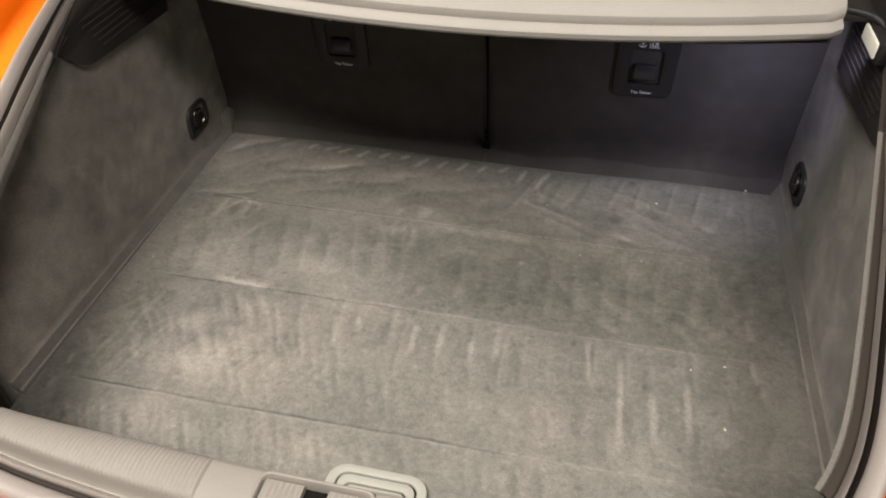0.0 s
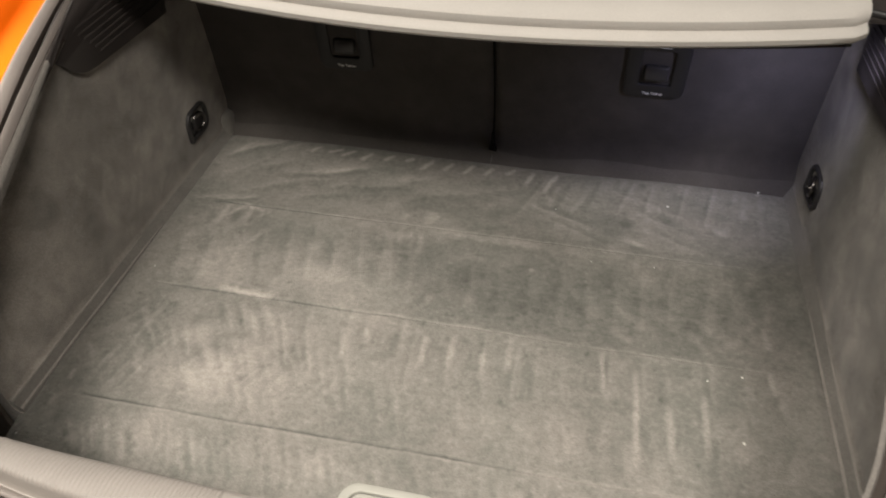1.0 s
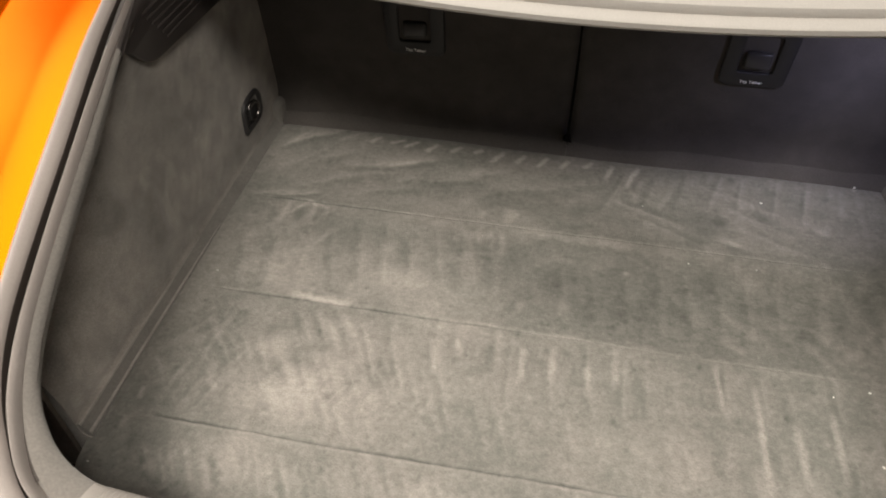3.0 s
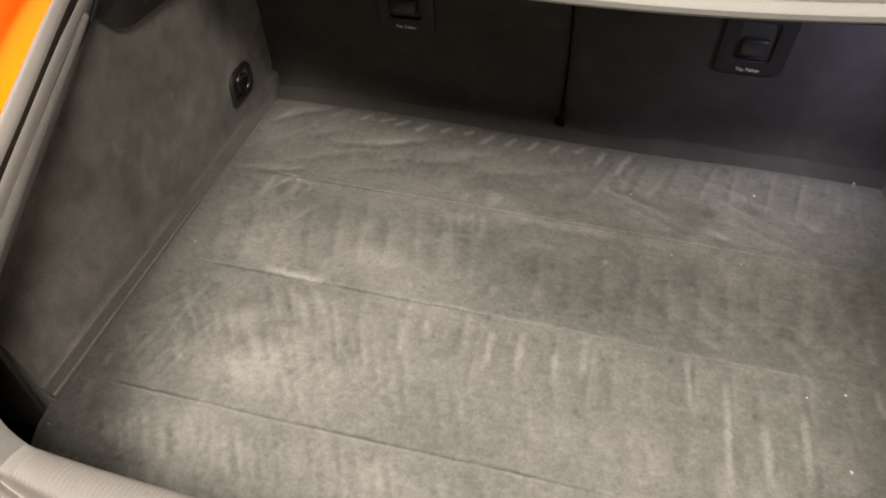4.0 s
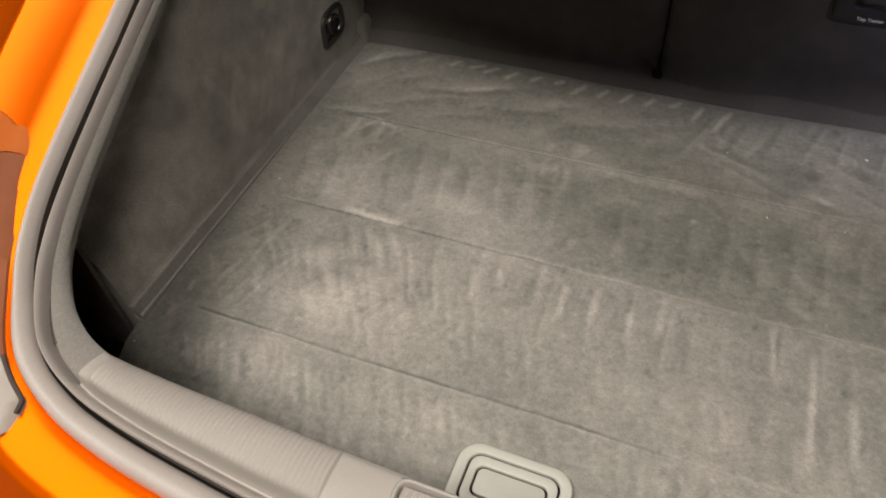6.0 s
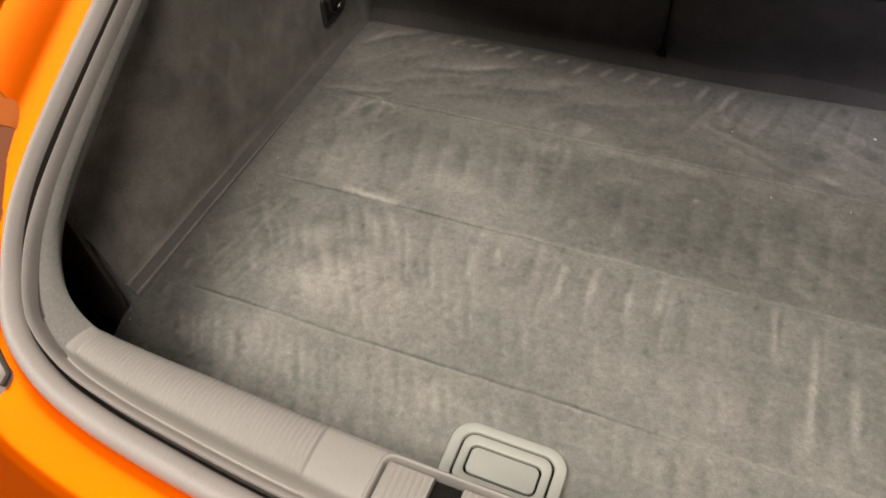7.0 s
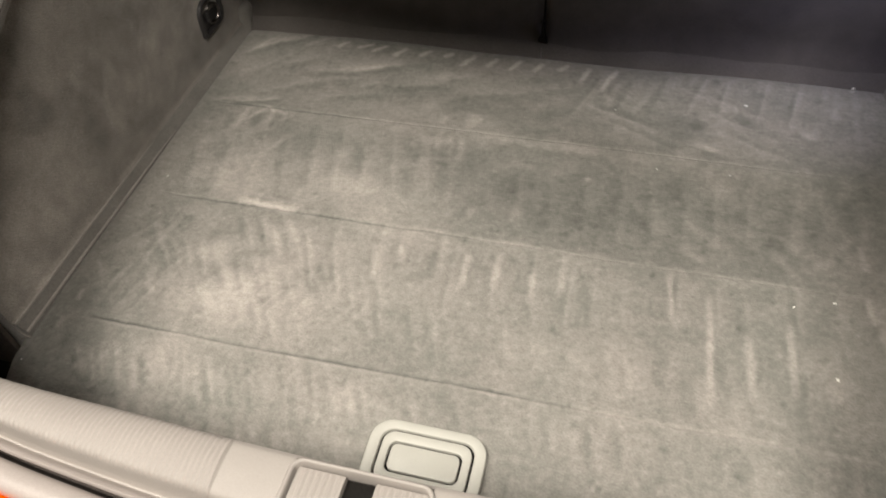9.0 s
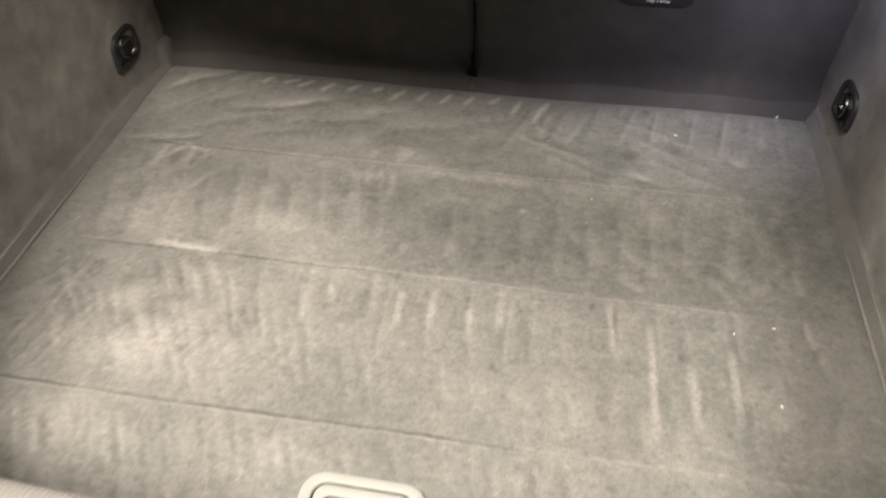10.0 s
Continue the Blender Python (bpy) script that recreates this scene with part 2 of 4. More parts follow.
for name, (x0, x1, y0, y1, z0, z1), mat in (
        ("floor", (-4.2, 4.2, -5.2, 6.2, GROUND - 0.1, GROUND), TILES),
        ("ceiling", (-4.2, 4.2, -5.2, 6.2, 2.36, 2.5), PLASTER),
        ("wall_north", (-4.2, 4.2, 6.2, 6.35, GROUND - 0.1, 2.5), WALL_PAINT),
        ("wall_south", (-4.2, 4.2, -5.35, -5.2, GROUND - 0.1, 2.5), WALL_PAINT),
        ("wall_west", (-4.35, -4.2, -5.35, 6.35, GROUND - 0.1, 2.5), WALL_PAINT),
        ("wall_east", (4.2, 4.35, -5.35, 6.35, GROUND - 0.1, 2.5), WALL_PAINT)):
    bm = bmesh.new()
    box(bm, x0, x1, y0, y1, z0, z1)
    tagged(part(name, bm, mat, smooth=False), ("plain grey tiled showroom floor" if name == "floor" else "dark grey showroom ceiling" if name == "ceiling" else "plain pale grey showroom wall"), name.split("_")[0], kind="structure")

# ---- the hatch opening: three rims in plan, from the middle of the sill up the left pillar ----
RIM_OUT = [(0, .095), (-.12, .097), (-.22, .104), (-.30, .114), (-.362, .130), (-.415, .160), (-.452, .210), (-.474, .250),
           (-.492, .305), (-.508, .39), (-.525, .51), (-.538, .60), (-.546, .70), (-.553, .85), (-.560, 1.3)]
RIM_MID = [(0, .118), (-.12, .121), (-.215, .128), (-.29, .136), (-.345, .147), (-.394, .169), (-.43, .207), (-.456, .25),
           (-.474, .304), (-.488, .39), (-.503, .51), (-.5125, .60), (-.522, .70), (-.533, .85), (-.542, 1.3)]
RIM_IN = [(0, .182), (-.115, .184), (-.21, .188), (-.285, .190), (-.343, .194), (-.385, .208), (-.415, .232), (-.438, .265),
          (-.455, .313), (-.470, .39), (-.488, .50), (-.5045, .60), (-.5195, .70), (-.530, .85), (-.538, 1.3)]
SLOPE = 0.36


def rim(points, height, inset, n=9):
    """The whole rim, left pillar to right pillar, in space."""
    half = curve_points(points, n)
    full = np.vstack([half[::-1], half[1:] * (-1, 1)])
    full[:, 0] -= inset * smoothstep(.30, .43, full[:, 0])
    return np.c_[full, height + SLOPE * full[:, 1]]


OUT, MID, INN = rim(RIM_OUT, 0.17, .012), rim(RIM_MID, 0.165, .018), rim(RIM_IN, 0.14, .004)
for line, rise in ((OUT, -.012), (MID, -.012), (INN, .014)):
    line[:, 2] += rise * smoothstep(.50, .78, line[:, 1])
step = INN - MID
gap = np.linalg.norm(step[:, :2], axis=1, keepdims=True)
FOLD = MID + step / gap * np.minimum(0.0115 + 0.0075 * smoothstep(.15, .30, MID[:, 1:2]), gap * (0.66 + 0.16 * smoothstep(.16, .32, MID[:, 1:2])))
FOLD[:, 2] = 0.163 + SLOPE * FOLD[:, 1] - .011 * smoothstep(.50, .78, FOLD[:, 1])
UP = np.array((0, -SLOPE, 1.0)) / math.hypot(1, SLOPE)
tangent = np.gradient(OUT, axis=0)
OUTWARD = np.stack([tangent[:, 1], -tangent[:, 0], 0 * tangent[:, 0]], axis=1)
OUTWARD /= np.linalg.norm(OUTWARD, axis=1, keepdims=True)
if OUTWARD[len(OUT) // 2, 1] > 0:
    OUTWARD = -OUTWARD


def band(a, b, profile):
    """Rows from rim a to rim b: profile of (way across, height over the straight line)."""
    return np.stack([a + (b - a) * u + UP * h for u, h in profile], axis=1)


seal = tagged(empty("door_seal", (0, 0.12, 0.2)), "grey ribless rubber weather seal round the open hatch", "seal")


width = np.linalg.norm((MID - OUT)[:, :2], axis=1, keepdims=True)
PILLAR = smoothstep(.165, .32, MID[:, 1:2])
# up the pillars the lip narrows and the bead moves out with it
HEIGHTS = (.33, .464, .50, .535, .57, .61, .65, .70)
LIP_END = 1 - (0.0026 + 0.0010 * smoothstep(.16, .32, MID[:, 1:2])) / width
LIP_END += (np.interp(MID[:, 1:2], HEIGHTS, (.84, .81, .77, .71, .63, .53, .49, .44)) - LIP_END) * PILLAR
BEAD_IN = 1.10 + (np.interp(MID[:, 1:2], HEIGHTS, (1.31, 1.23, 1.18, 1.07, .96, .86, .83, .74)) - 1.10) * PILLAR
BEAD_OUT = 1.76 + (np.interp(MID[:, 1:2], HEIGHTS, (1.82, 1.82, 1.82, 1.81, 1.79, 1.79, 1.80, 1.82)) - 1.76) * PILLAR


def along(v):
    """The point v of the way over OUT (0), MID (1) and FOLD (2)."""
    return OUT + (MID - OUT) * np.minimum(v, 1) + (FOLD - MID) * np.maximum(v - 1, 0)


lip_rows = [OUT + (MID - OUT) * LIP_END * (min(u, .5) + max(0, u - .5) * (1 - .08 * PILLAR)) + UP * (h + PILLAR * .0022 * max(0, u - .8) / .17) for u, h in
            ((-.12, -.010), (-.06, -.003), (.04, .002), (.16, .0055), (.32, .0075), (.46, .0077), (.60, .0066), (.74, .0046), (.86, .0018), (.94, -.0016), (.97, -.0060))]
loft("outer_lip", np.stack(lip_rows, axis=1), RUBBER, seal, "broad grey outer sealing lip")
edge = lip_rows[-1]
# the lip's shaded flank and the groove are painted with the dark tone
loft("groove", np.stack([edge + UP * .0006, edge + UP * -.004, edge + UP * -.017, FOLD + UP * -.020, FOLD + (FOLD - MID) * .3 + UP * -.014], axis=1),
     RECESS_SHADE, seal, "groove between the sealing lips, coloured dark for its shade")
BEAD = [(.05, -.020), (.06, -.006), (.16, -.0005), (.33, .0036), (.45, .0046), (.57, .0030), (.68, -.001), (.75, -.006), (.76, -.022)]
bead_rows = np.stack([along(BEAD_IN + (BEAD_OUT - BEAD_IN) * (u - .05) / .71) + UP * (h + (.0035 * (1 - PILLAR) if h > -.002 else 0)) for u, h in BEAD], axis=1)
loft("inner_bead", bead_rows,
     RUBBER, seal, "round inner sealing bead")

# carpeted flange on both pillars, turning under at its inner edge
n_rim = len(OUT)
TURN_IN = 9 * 4 + 3
across = (INN - FOLD) / np.linalg.norm(INN - FOLD, axis=1, keepdims=True)
facing = np.cross(across, np.gradient(FOLD, axis=0))
facing /= np.linalg.norm(facing, axis=1, keepdims=True)
facing *= np.sign(facing @ UP)[:, None]
span = np.linalg.norm(INN - FOLD, axis=1, keepdims=True)
START = np.minimum(.0058, span * .28) / span
# shade between bead and felt, put in as a dark strip
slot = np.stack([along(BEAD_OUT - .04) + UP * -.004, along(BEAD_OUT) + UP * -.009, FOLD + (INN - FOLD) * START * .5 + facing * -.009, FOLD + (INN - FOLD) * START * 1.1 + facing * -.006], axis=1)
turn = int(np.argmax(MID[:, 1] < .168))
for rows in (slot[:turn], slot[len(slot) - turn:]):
    loft("inner_groove", rows, RECESS_SHADE, seal, "narrow slot inside the bead, coloured dark for its shade")
flange_rows = np.concatenate([
    np.stack([FOLD + (INN - FOLD) * (START + (1 - START) * u) + facing * h for u, h in ((.0, -.014), (.02, -.0062), (.12, -.0034), (.34, .0), (.7, .0014), (.9, .0010), (1.0, .0))], axis=1),
    np.stack([INN + OUTWARD * 0.0015 + (0, 0, -0.006), INN + OUTWARD * 0.007 + (0, 0, -0.010), INN + OUTWARD * 0.03 + (0, 0, -0.014)], axis=1)], axis=1)
left_rows, right_rows = flange_rows[:n_rim // 2 - TURN_IN + 12], flange_rows[n_rim // 2 + TURN_IN - 12:][::-1]
for rows in (left_rows, right_rows):
    top = int(np.argmax(rows[:, 5, 1] < .612))
    # above the felt the trim turns down to the grille
    upper = rows[:top + 1].copy()
    hand = np.sign(upper[:, 6, 0])
    grille_top = np.interp(upper[:, 6, 1], (.60, .62, .66, .70, .80, .91), (.364, .366, .372, .386, .402, .402))
    upper[:, 7] = upper[:, 6] + np.stack([-.002 * hand, 0 * hand, 0 * hand - .003], axis=1)
    upper[:, 8] = np.stack([.5138 * hand, upper[:, 6, 1], np.minimum(grille_top + .004, upper[:, 7, 2] - .001)], axis=1)
    upper[:, 9] = np.stack([.5152 * hand, upper[:, 6, 1], grille_top - .005], axis=1)
    tagged(loft("opening_flange", rows[top:], FLANGE_CARPET), "grey felt-covered pillar flange inside the hatch seal", "trim", kind="structure")
    tagged(loft("pillar_trim", upper, GRILLE_PLASTIC), "dark plastic pillar trim above the felt flange", "trim", kind="structure")

# ---- sill trim ----
sill = tagged(empty("sill_trim", (0, 0.15, 0.2)), "pale grey plastic boot sill with two ribbed pads", "sill trim")
HALF_SILL = 0.349


def sill_line(x, rim_line):
    return np.stack([np.interp(x, rim_line[:, 0], rim_line[:, a]) for a in range(3)], axis=1)


SILL_PROFILE = [(-.10, -.010, -.010), (-.04, -.0078, -.006), (.02, -.0068, .0), (.05, -.0040, .006), (.08, .0015, .0105), (.105, .0072, .0130), (.13, .0108, .0143), (.17, .0130, .0150),
                (.24, .0145, .016), (.42, .016, .017), (.55, .0165, .017), (.72, .0150, .0172), (.86, .0125, .0165), (.91, .0115, .016), (.97, .0085, .0135)]


def sill_rise(u, x):
    """Height of the sill's top over the straight line across it, at the way u and the plan x."""
    us = [p[0] for p in SILL_PROFILE]
    h = np.interp(u, us, [p[1] for p in SILL_PROFILE])
    h_mid = np.interp(u, us, [p[2] for p in SILL_PROFILE])
    ax = np.abs(x)
    back = smoothstep(.35, .65, u)
    blend = (1 - smoothstep(.070, .112, ax)) * (1 - back) + (1 - smoothstep(.070, .240, ax)) * back
    h = h + .0035 * np.exp(-((ax - .125) / .06) ** 2) * back
    return (h + (h_mid - h) * blend) * (1 - .55 * smoothstep(.325, .349, ax) * (h > 0))


xs = np.unique(np.r_[np.linspace(-HALF_SILL, HALF_SILL, 141), -.0515, -.0505, .0505, .0515])
fold, inn = sill_line(xs, FOLD), sill_line(xs, INN)
pit = (np.abs(xs) < .051) * 1.0
top = []
for u, _, _ in SILL_PROFILE:
    rise = sill_rise(u, xs) - .016 * pit * (.15 < u < .88)
    top.append(fold + (inn - fold) * u + np.stack([0 * xs, 0 * xs, rise], axis=1))
top = np.stack(top, axis=1)
drop = np.stack([inn + (0, .001, -.006), inn + (0, .002, -.02), inn + (0, .003, -.10), inn + (0, .004, -.222)], axis=1)
loft("body", np.concatenate([top, drop], axis=1), SILL_PLASTIC, sill)
for side in (-1, 1):
    # ribs run across the sill, 4.6 mm apart
    rx = side * np.linspace(0.099, 0.336, 432)
    f2, i2 = sill_line(rx, FOLD), sill_line(rx, INN)
    wave = 0.00055 * np.sin((np.abs(rx) - 0.099) / 0.0046 * 2 * math.pi)
    ends = smoothstep(0.099, 0.105, np.abs(rx)) * (1 - smoothstep(0.3325, 0.336, np.abs(rx)))
    rows = []
    for u, over, g in ((.092, -.005, 0), (.112, .0002, .9), (.14, .0013, 1), (.20, .0017, 1), (.30, .0018, 1), (.42, .0018, 1), (.55, .0018, 1), (.72, .0018, 1), (.86, .0016, 1),
                       (.93, .0012, 1), (.965, .0002, .6), (.99, -.008, 0)):
        rise = sill_rise(u, rx) - .0012 + (over + .0012 + wave * g) * ends
        rows.append(f2 + (i2 - f2) * u + np.stack([0 * rx, 0 * rx, rise], axis=1))
    loft("ribbed_pad", np.stack(rows, axis=1), SILL_PLASTIC, sill, "finely ribbed pale grey load pad")

lock = tagged(empty("lock_cover", (0, 0.148, 0.218)), "pale ribbed cover round the black boot latch slot", "latch cover")
LM = Matrix.Translation((0, 0.146, 0.2245)) @ Matrix.Rotation(radians(-3), 4, "X")
bm = bmesh.new()
plate(bm, round_rect(-.0538, .0538, -.0325, .0325, .010), -.012, .0035, .0014, LM, round_rect(-.0502, .0502, -.0298, .0292, .0075))
part("rim", bm, SILL_PLASTIC, lock, "rounded raised rim")
for x0, x1 in ((-.0485, -.0125), (.0105, .0485)):
    rows = []
    for x in np.linspace(x0, x1, 57):
        h = -.0018 + .0007 * math.sin((x - x0) / .0052 * 2 * math.pi) * (x0 + .002 < x < x1 - .002)
        rows.append([tuple(LM @ Vector((x, y, z))) for y, z in ((-.0285, -.010), (-.0285, -.003), (-.026, h), (.024, h), (.0275, -.003), (.0275, -.010))])
    loft("ribbed_plate", rows, SILL_PLASTIC, lock, closed=True, caps=True)
# shallow block: the shade of a deep slot is put into its colour
bm = bmesh.new()
box(bm, -.0125, .0105, -.0295, .0285, -.030, -.0095, 0, 1, LM)
part("latch_slot", bm, GAP_BLACK, lock, "latch slot, its deep shade put in as black")
bm = bmesh.new()
box(bm, -.004, .002, -.026, -.014, -.012, -.007, .002, 2, LM)
part("latch_hook", bm, CHROME, lock, "small steel latch hook")

# ---- car body round the opening ----
car = tagged(empty("car_body", (0, 0.1, GROUND)), "glossy orange car rear with rounded quarter panels", "car")
BODY = [(-.002, -.015), (.0, -.0050), (.006, -.0036), (.014, -.0018), (.026, -.0008), (.0785, -.0135), (.0815, -.0117), (.0845, -.0122), (.0885, -.0180), (.118, -.036), (.15, -.060), (.19, -.10),
        (.225, -.17), (.245, -.27), (.25, -.42), (.235, -.60)]
widen = 1.3 + 0.2 * smoothstep(0.2, 0.55, OUT[:, 1])


REAR = 1 - smoothstep(.17, .30, OUT[:, 1])
LEDGE = [(-.002, -.014), (.0, -.0046), (.006, -.0018), (.014, -.0004), (.029, -.0006), (.0352, -.0013), (.0370, -.0030), (.0388, -.0075), (.048, -.028), (.065, -.058), (.10, -.11),
         (.16, -.18), (.22, -.27), (.25, -.42), (.235, -.60)]


def skin(i, d, z):
    p = OUT[i] + OUTWARD[i] * d * widen[i]
    return p + (0, 0, z)


def skin_height(d, i):
    """The body's height at the distance d from the seal, at rim point i."""
    plain = np.interp(d, [b[0] for b in BODY], [b[1] for b in BODY])
    return plain + (np.interp(d, [b[0] for b in LEDGE], [b[1] for b in LEDGE]) - plain) * REAR[i]


body_rows = np.stack([np.stack([skin(i, b[0] + (l[0] - b[0]) * REAR[i], max(b[1] + (l[1] - b[1]) * REAR[i], GROUND + 0.02 - OUT[i, 2] + 0.16)) for b, l in zip(BODY, LEDGE)]) for i in range(n_rim)])
mid = n_rim // 2
CUT = 9 * 4 + 5
loft("quarter_panel", body_rows[:mid - CUT + 1], ORANGE, car)
loft("rear_panel", body_rows[mid - CUT:mid + CUT + 1], ORANGE, car)
loft("quarter_panel", body_rows[mid + CUT:], ORANGE, car)
for side in (-1, 1):
    # tail lamp: follows the corner, its upper lobe standing clear of the seal
    rows = []
    for k in np.linspace(36.5, 81, 52):
        i = int(round(mid + side * k))
        f = (k - 36.5) / 44.5
        inner = -0.0015 + 0.0155 * smoothstep(0.5, 0.95, f)
        inner = inner + 0.02 * (1 - min(1, f / 0.05)) ** 2 + 0.06 * max(0, (f - 0.84) / 0.16) ** 3
        ds = inner + (0.215 - inner) * np.linspace(0, 1, 14) ** 1.3
        edge = np.r_[-.004, .002, .004, np.full(11, .0045)]
        rows.append([skin(i, d, skin_height(d, i) + e) for d, e in zip(ds, edge)])
    # the lens is split so each end carries its painted reflection
    lamp = loft("tail_light", rows[10:-7], SMOKED, car, "dark smoked tail light lens")
    loft("lower_lens", rows[:11], GREY_REFLECTION, lamp, "lower end of the tail light lens, toned as a grey reflection")
    rim_line = [np.array(r[1]) + (0, 0, .0018) for r in rows[1:11]]
    tube("lens_edge", np.array(rim_line), .0022, RECESS_SHADE, lamp, "black edge of the lower lens", n=8)
    loft("upper_lens", [[p + Vector((0, 0, .0012)) for p in map(Vector, r)] for r in rows[-8:]], ORANGE_REFLECTION, lamp, "upper end of the tail light lens, toned as an orange reflection")

# ---- boot floor ----
CREASES = (0.381, 0.598, 0.806)
Y = np.unique(np.concatenate([np.linspace(0.125, 1.075, 430)] + [np.linspace(c - .009, c + .009, 25) for c in CREASES]))
gx, gy = 480, len(Y)
limit = np.interp(Y, (.125, .22, .25, .285, .31, .34, .45, .75, 1.075), (.478, .500, .508, .520, .528, .531, .527, .529, .533))
X = np.linspace(-1, 1, gx)
PX = X[None, :] * limit[:, None]
PY = np.repeat(Y[:, None], gx, axis=1)
rng = np.random.default_rng(5)


def value_noise(px, py, sx, sy):
    """Smooth random field with cells of sx by sy metres."""
    g = rng.normal(size=(int(1.4 / sy) + 4, int(1.4 / sx) + 4))
    u, v = (px + 0.65) / sx, py / sy
    i, j = np.floor(v).astype(int), np.floor(u).astype(int)
    a, b = v - i, u - j
    a, b = a * a * (3 - 2 * a), b * b * (3 - 2 * b)
    return (g[i, j] * (1 - a) * (1 - b) + g[i + 1, j] * a * (1 - b) + g[i, j + 1] * (1 - a) * b + g[i + 1, j + 1] * a * b)


nap = np.zeros_like(PX)
RAG = value_noise(PX, PY, .009, .009)


def stroke(x, y, angle, length, width, amount, soft=1.0):
    """A brushed mark in the nap: a soft bar at an angle (degrees from the car's length axis)."""
    w = radians(angle)
    dx, dy = PX - x, PY - y
    along, side = dx * math.sin(w) + dy * math.cos(w), dx * math.cos(w) - dy * math.sin(w)
    side = side + 0.09 * width * RAG
    a = np.clip(1 - (np.abs(along) / (length / 2)) ** 4, 0, 1) * np.exp(-(np.abs(side) / (width * 0.5)) ** 3 * soft)
    nap[:] += amount * a


nap += 0.026 * value_noise(PX, PY, .16, .10) + 0.022 * value_noise(PX, PY, .055, .05) + 0.013 * value_noise(PX, PY, .018, .022)
nap += 0.017 * value_noise(PX, PY, .0085, .0085) + 0.016 * value_noise(PX, PY, .0045, .0045) + 0.013 * value_noise(PX, PY, .014, .0045)
# brushed marks: place, angle from the car's length axis, length, width, strength
SEAT_DASHES = ((-.339, .99, 36, .024, .007, .2), (-.298, .992, 63, .03, .007, .2), (-.271, .988, 53, .031, .007, .2), (-.233, .984, 36, .031, .007, .2),
               (-.191, .988, 40, .025, .007, .2), (-.15, .991, 51, .019, .007, .2), (-.115, .982, 30, .04, .007, .2), (-.075, .984, 31, .029, .007, .2),
               (-.036, .983, 30, .034, .007, .2), (.002, .984, 33, .027, .007, .2), (.042, .99, 36, .024, .007, .2), (.078, .976, 16, .043, .007, .2),
               (.117, .97, 19, .06, .007, .2))
REAR_LEFT = ((-.479, .972, 31, .074, .008, .12), (-.436, .932, 44, .074, .009, .08), (-.387, .992, 51, .05, .009, .12), (-.473, .818, 76, .093, .009, .12),
             (-.434, .774, 7, .065, .01, .16), (-.389, .784, 0, .049, .01, .16), (-.36, .79, 39, .032, .007, .1), (-.409, .774, 3, .039, .013, -.12),
             (-.364, .778, -5, .034, .013, -.13), (-.45, .758, 5, .035, .009, -.07), (-.351, .733, 23, .046, .009, .12), (-.286, .924, 75, .078, .01, .13),
             (-.26, .891, 63, .04, .01, .08), (-.145, .934, 39, .032, .012, .11), (-.147, .855, 66, .03, .014, .07), (.024, .888, 63, .025, .01, .09))
REAR_RIGHT = ((-.118, .828, 18, .025, .01, .11), (-.073, .831, 9, .043, .022, .15), (-.078, .766, -7, .061, .009, .14), (-.118, .778, 84, .062, .017, .1),
              (-.252, .71, -18, .112, .008, .08), (-.167, .724, -14, .085, .006, .07), (-.116, .72, -13, .083, .008, .07), (.044, .796, 90, .185, .015, .08),
              (.126, .936, 15, .067, .009, .09), (.171, .92, 25, .066, .008, .1), (.213, .825, 81, .032, .022, -.11), (.255, .884, 41, .028, .018, -.09),
              (.32, .904, 65, .023, .018, -.1), (.265, .835, -72, .042, .009, .15), (.409, .883, -61, .025, .009, .15), (.478, 1.006, -49, .009, .009, .28))
LEFT_FIELD = ((-.315, .601, -86, .09, .009, .24), (-.28, .634, 4, .026, .01, .12), (-.434, .514, 9, .087, .007, .1), (-.355, .513, 28, .043, .03, .1),
              (-.28, .545, -33, .062, .01, .1), (-.263, .565, -40, .052, .01, .1), (-.304, .448, 60, .081, .055, .1), (-.486, .449, -40, .055, .006, .1),
              (-.491, .408, -10, .022, .007, .2), (-.493, .364, -11, .02, .007, .15), (-.307, .492, -57, .04, .018, -.07), (-.214, .669, 85, .094, .03, .08),
              (.038, .694, 74, .035, .018, .08), (-.034, .646, 33, .024, .01, .1), (.111, .738, 41, .009, .008, .18))
SILL_LINES = ((-.02, .546, -3, .056, .009, .17), (.02, .553, -2, .056, .009, .13), (.102, .562, -1, .067, .009, .16), (.066, .536, -3, .057, .009, .12),
              (-.138, .536, -14, .061, .008, .1), (-.106, .556, -24, .034, .008, .1), (.233, .551, -7, .077, .007, .18), (.278, .491, -1, .143, .008, .18),
              (.322, .471, -3, .088, .011, .17), (.366, .495, -1, .099, .009, .16), (.456, .579, -7, .038, .008, .2), (.456, .661, -4, .041, .007, .09),
              (.192, .439, -9, .055, .008, .1), (.409, .462, -59, .023, .028, .1), (.365, .631, -37, .056, .012, .06), (.252, .63, -51, .043, .014, .06))
NEAR_TUFTS = ((-.34, .335, -26, .062, .018, .11), (-.292, .326, -34, .059, .014, .12), (-.361, .314, -23, .04, .014, .1), (-.262, .332, -52, .034, .014, .1),
              (-.236, .344, -30, .043, .014, .09), (-.104, .34, -35, .042, .014, .12), (-.181, .355, -30, .028, .012, .08), (-.306, .312, -30, .034, .012, -.08),
              (-.266, .308, -35, .029, .012, -.09), (-.237, .31, -32, .022, .012, -.09), (-.213, .31, -36, .024, .012, -.1))
DRIFT = value_noise(PX, PY, .045, .05)
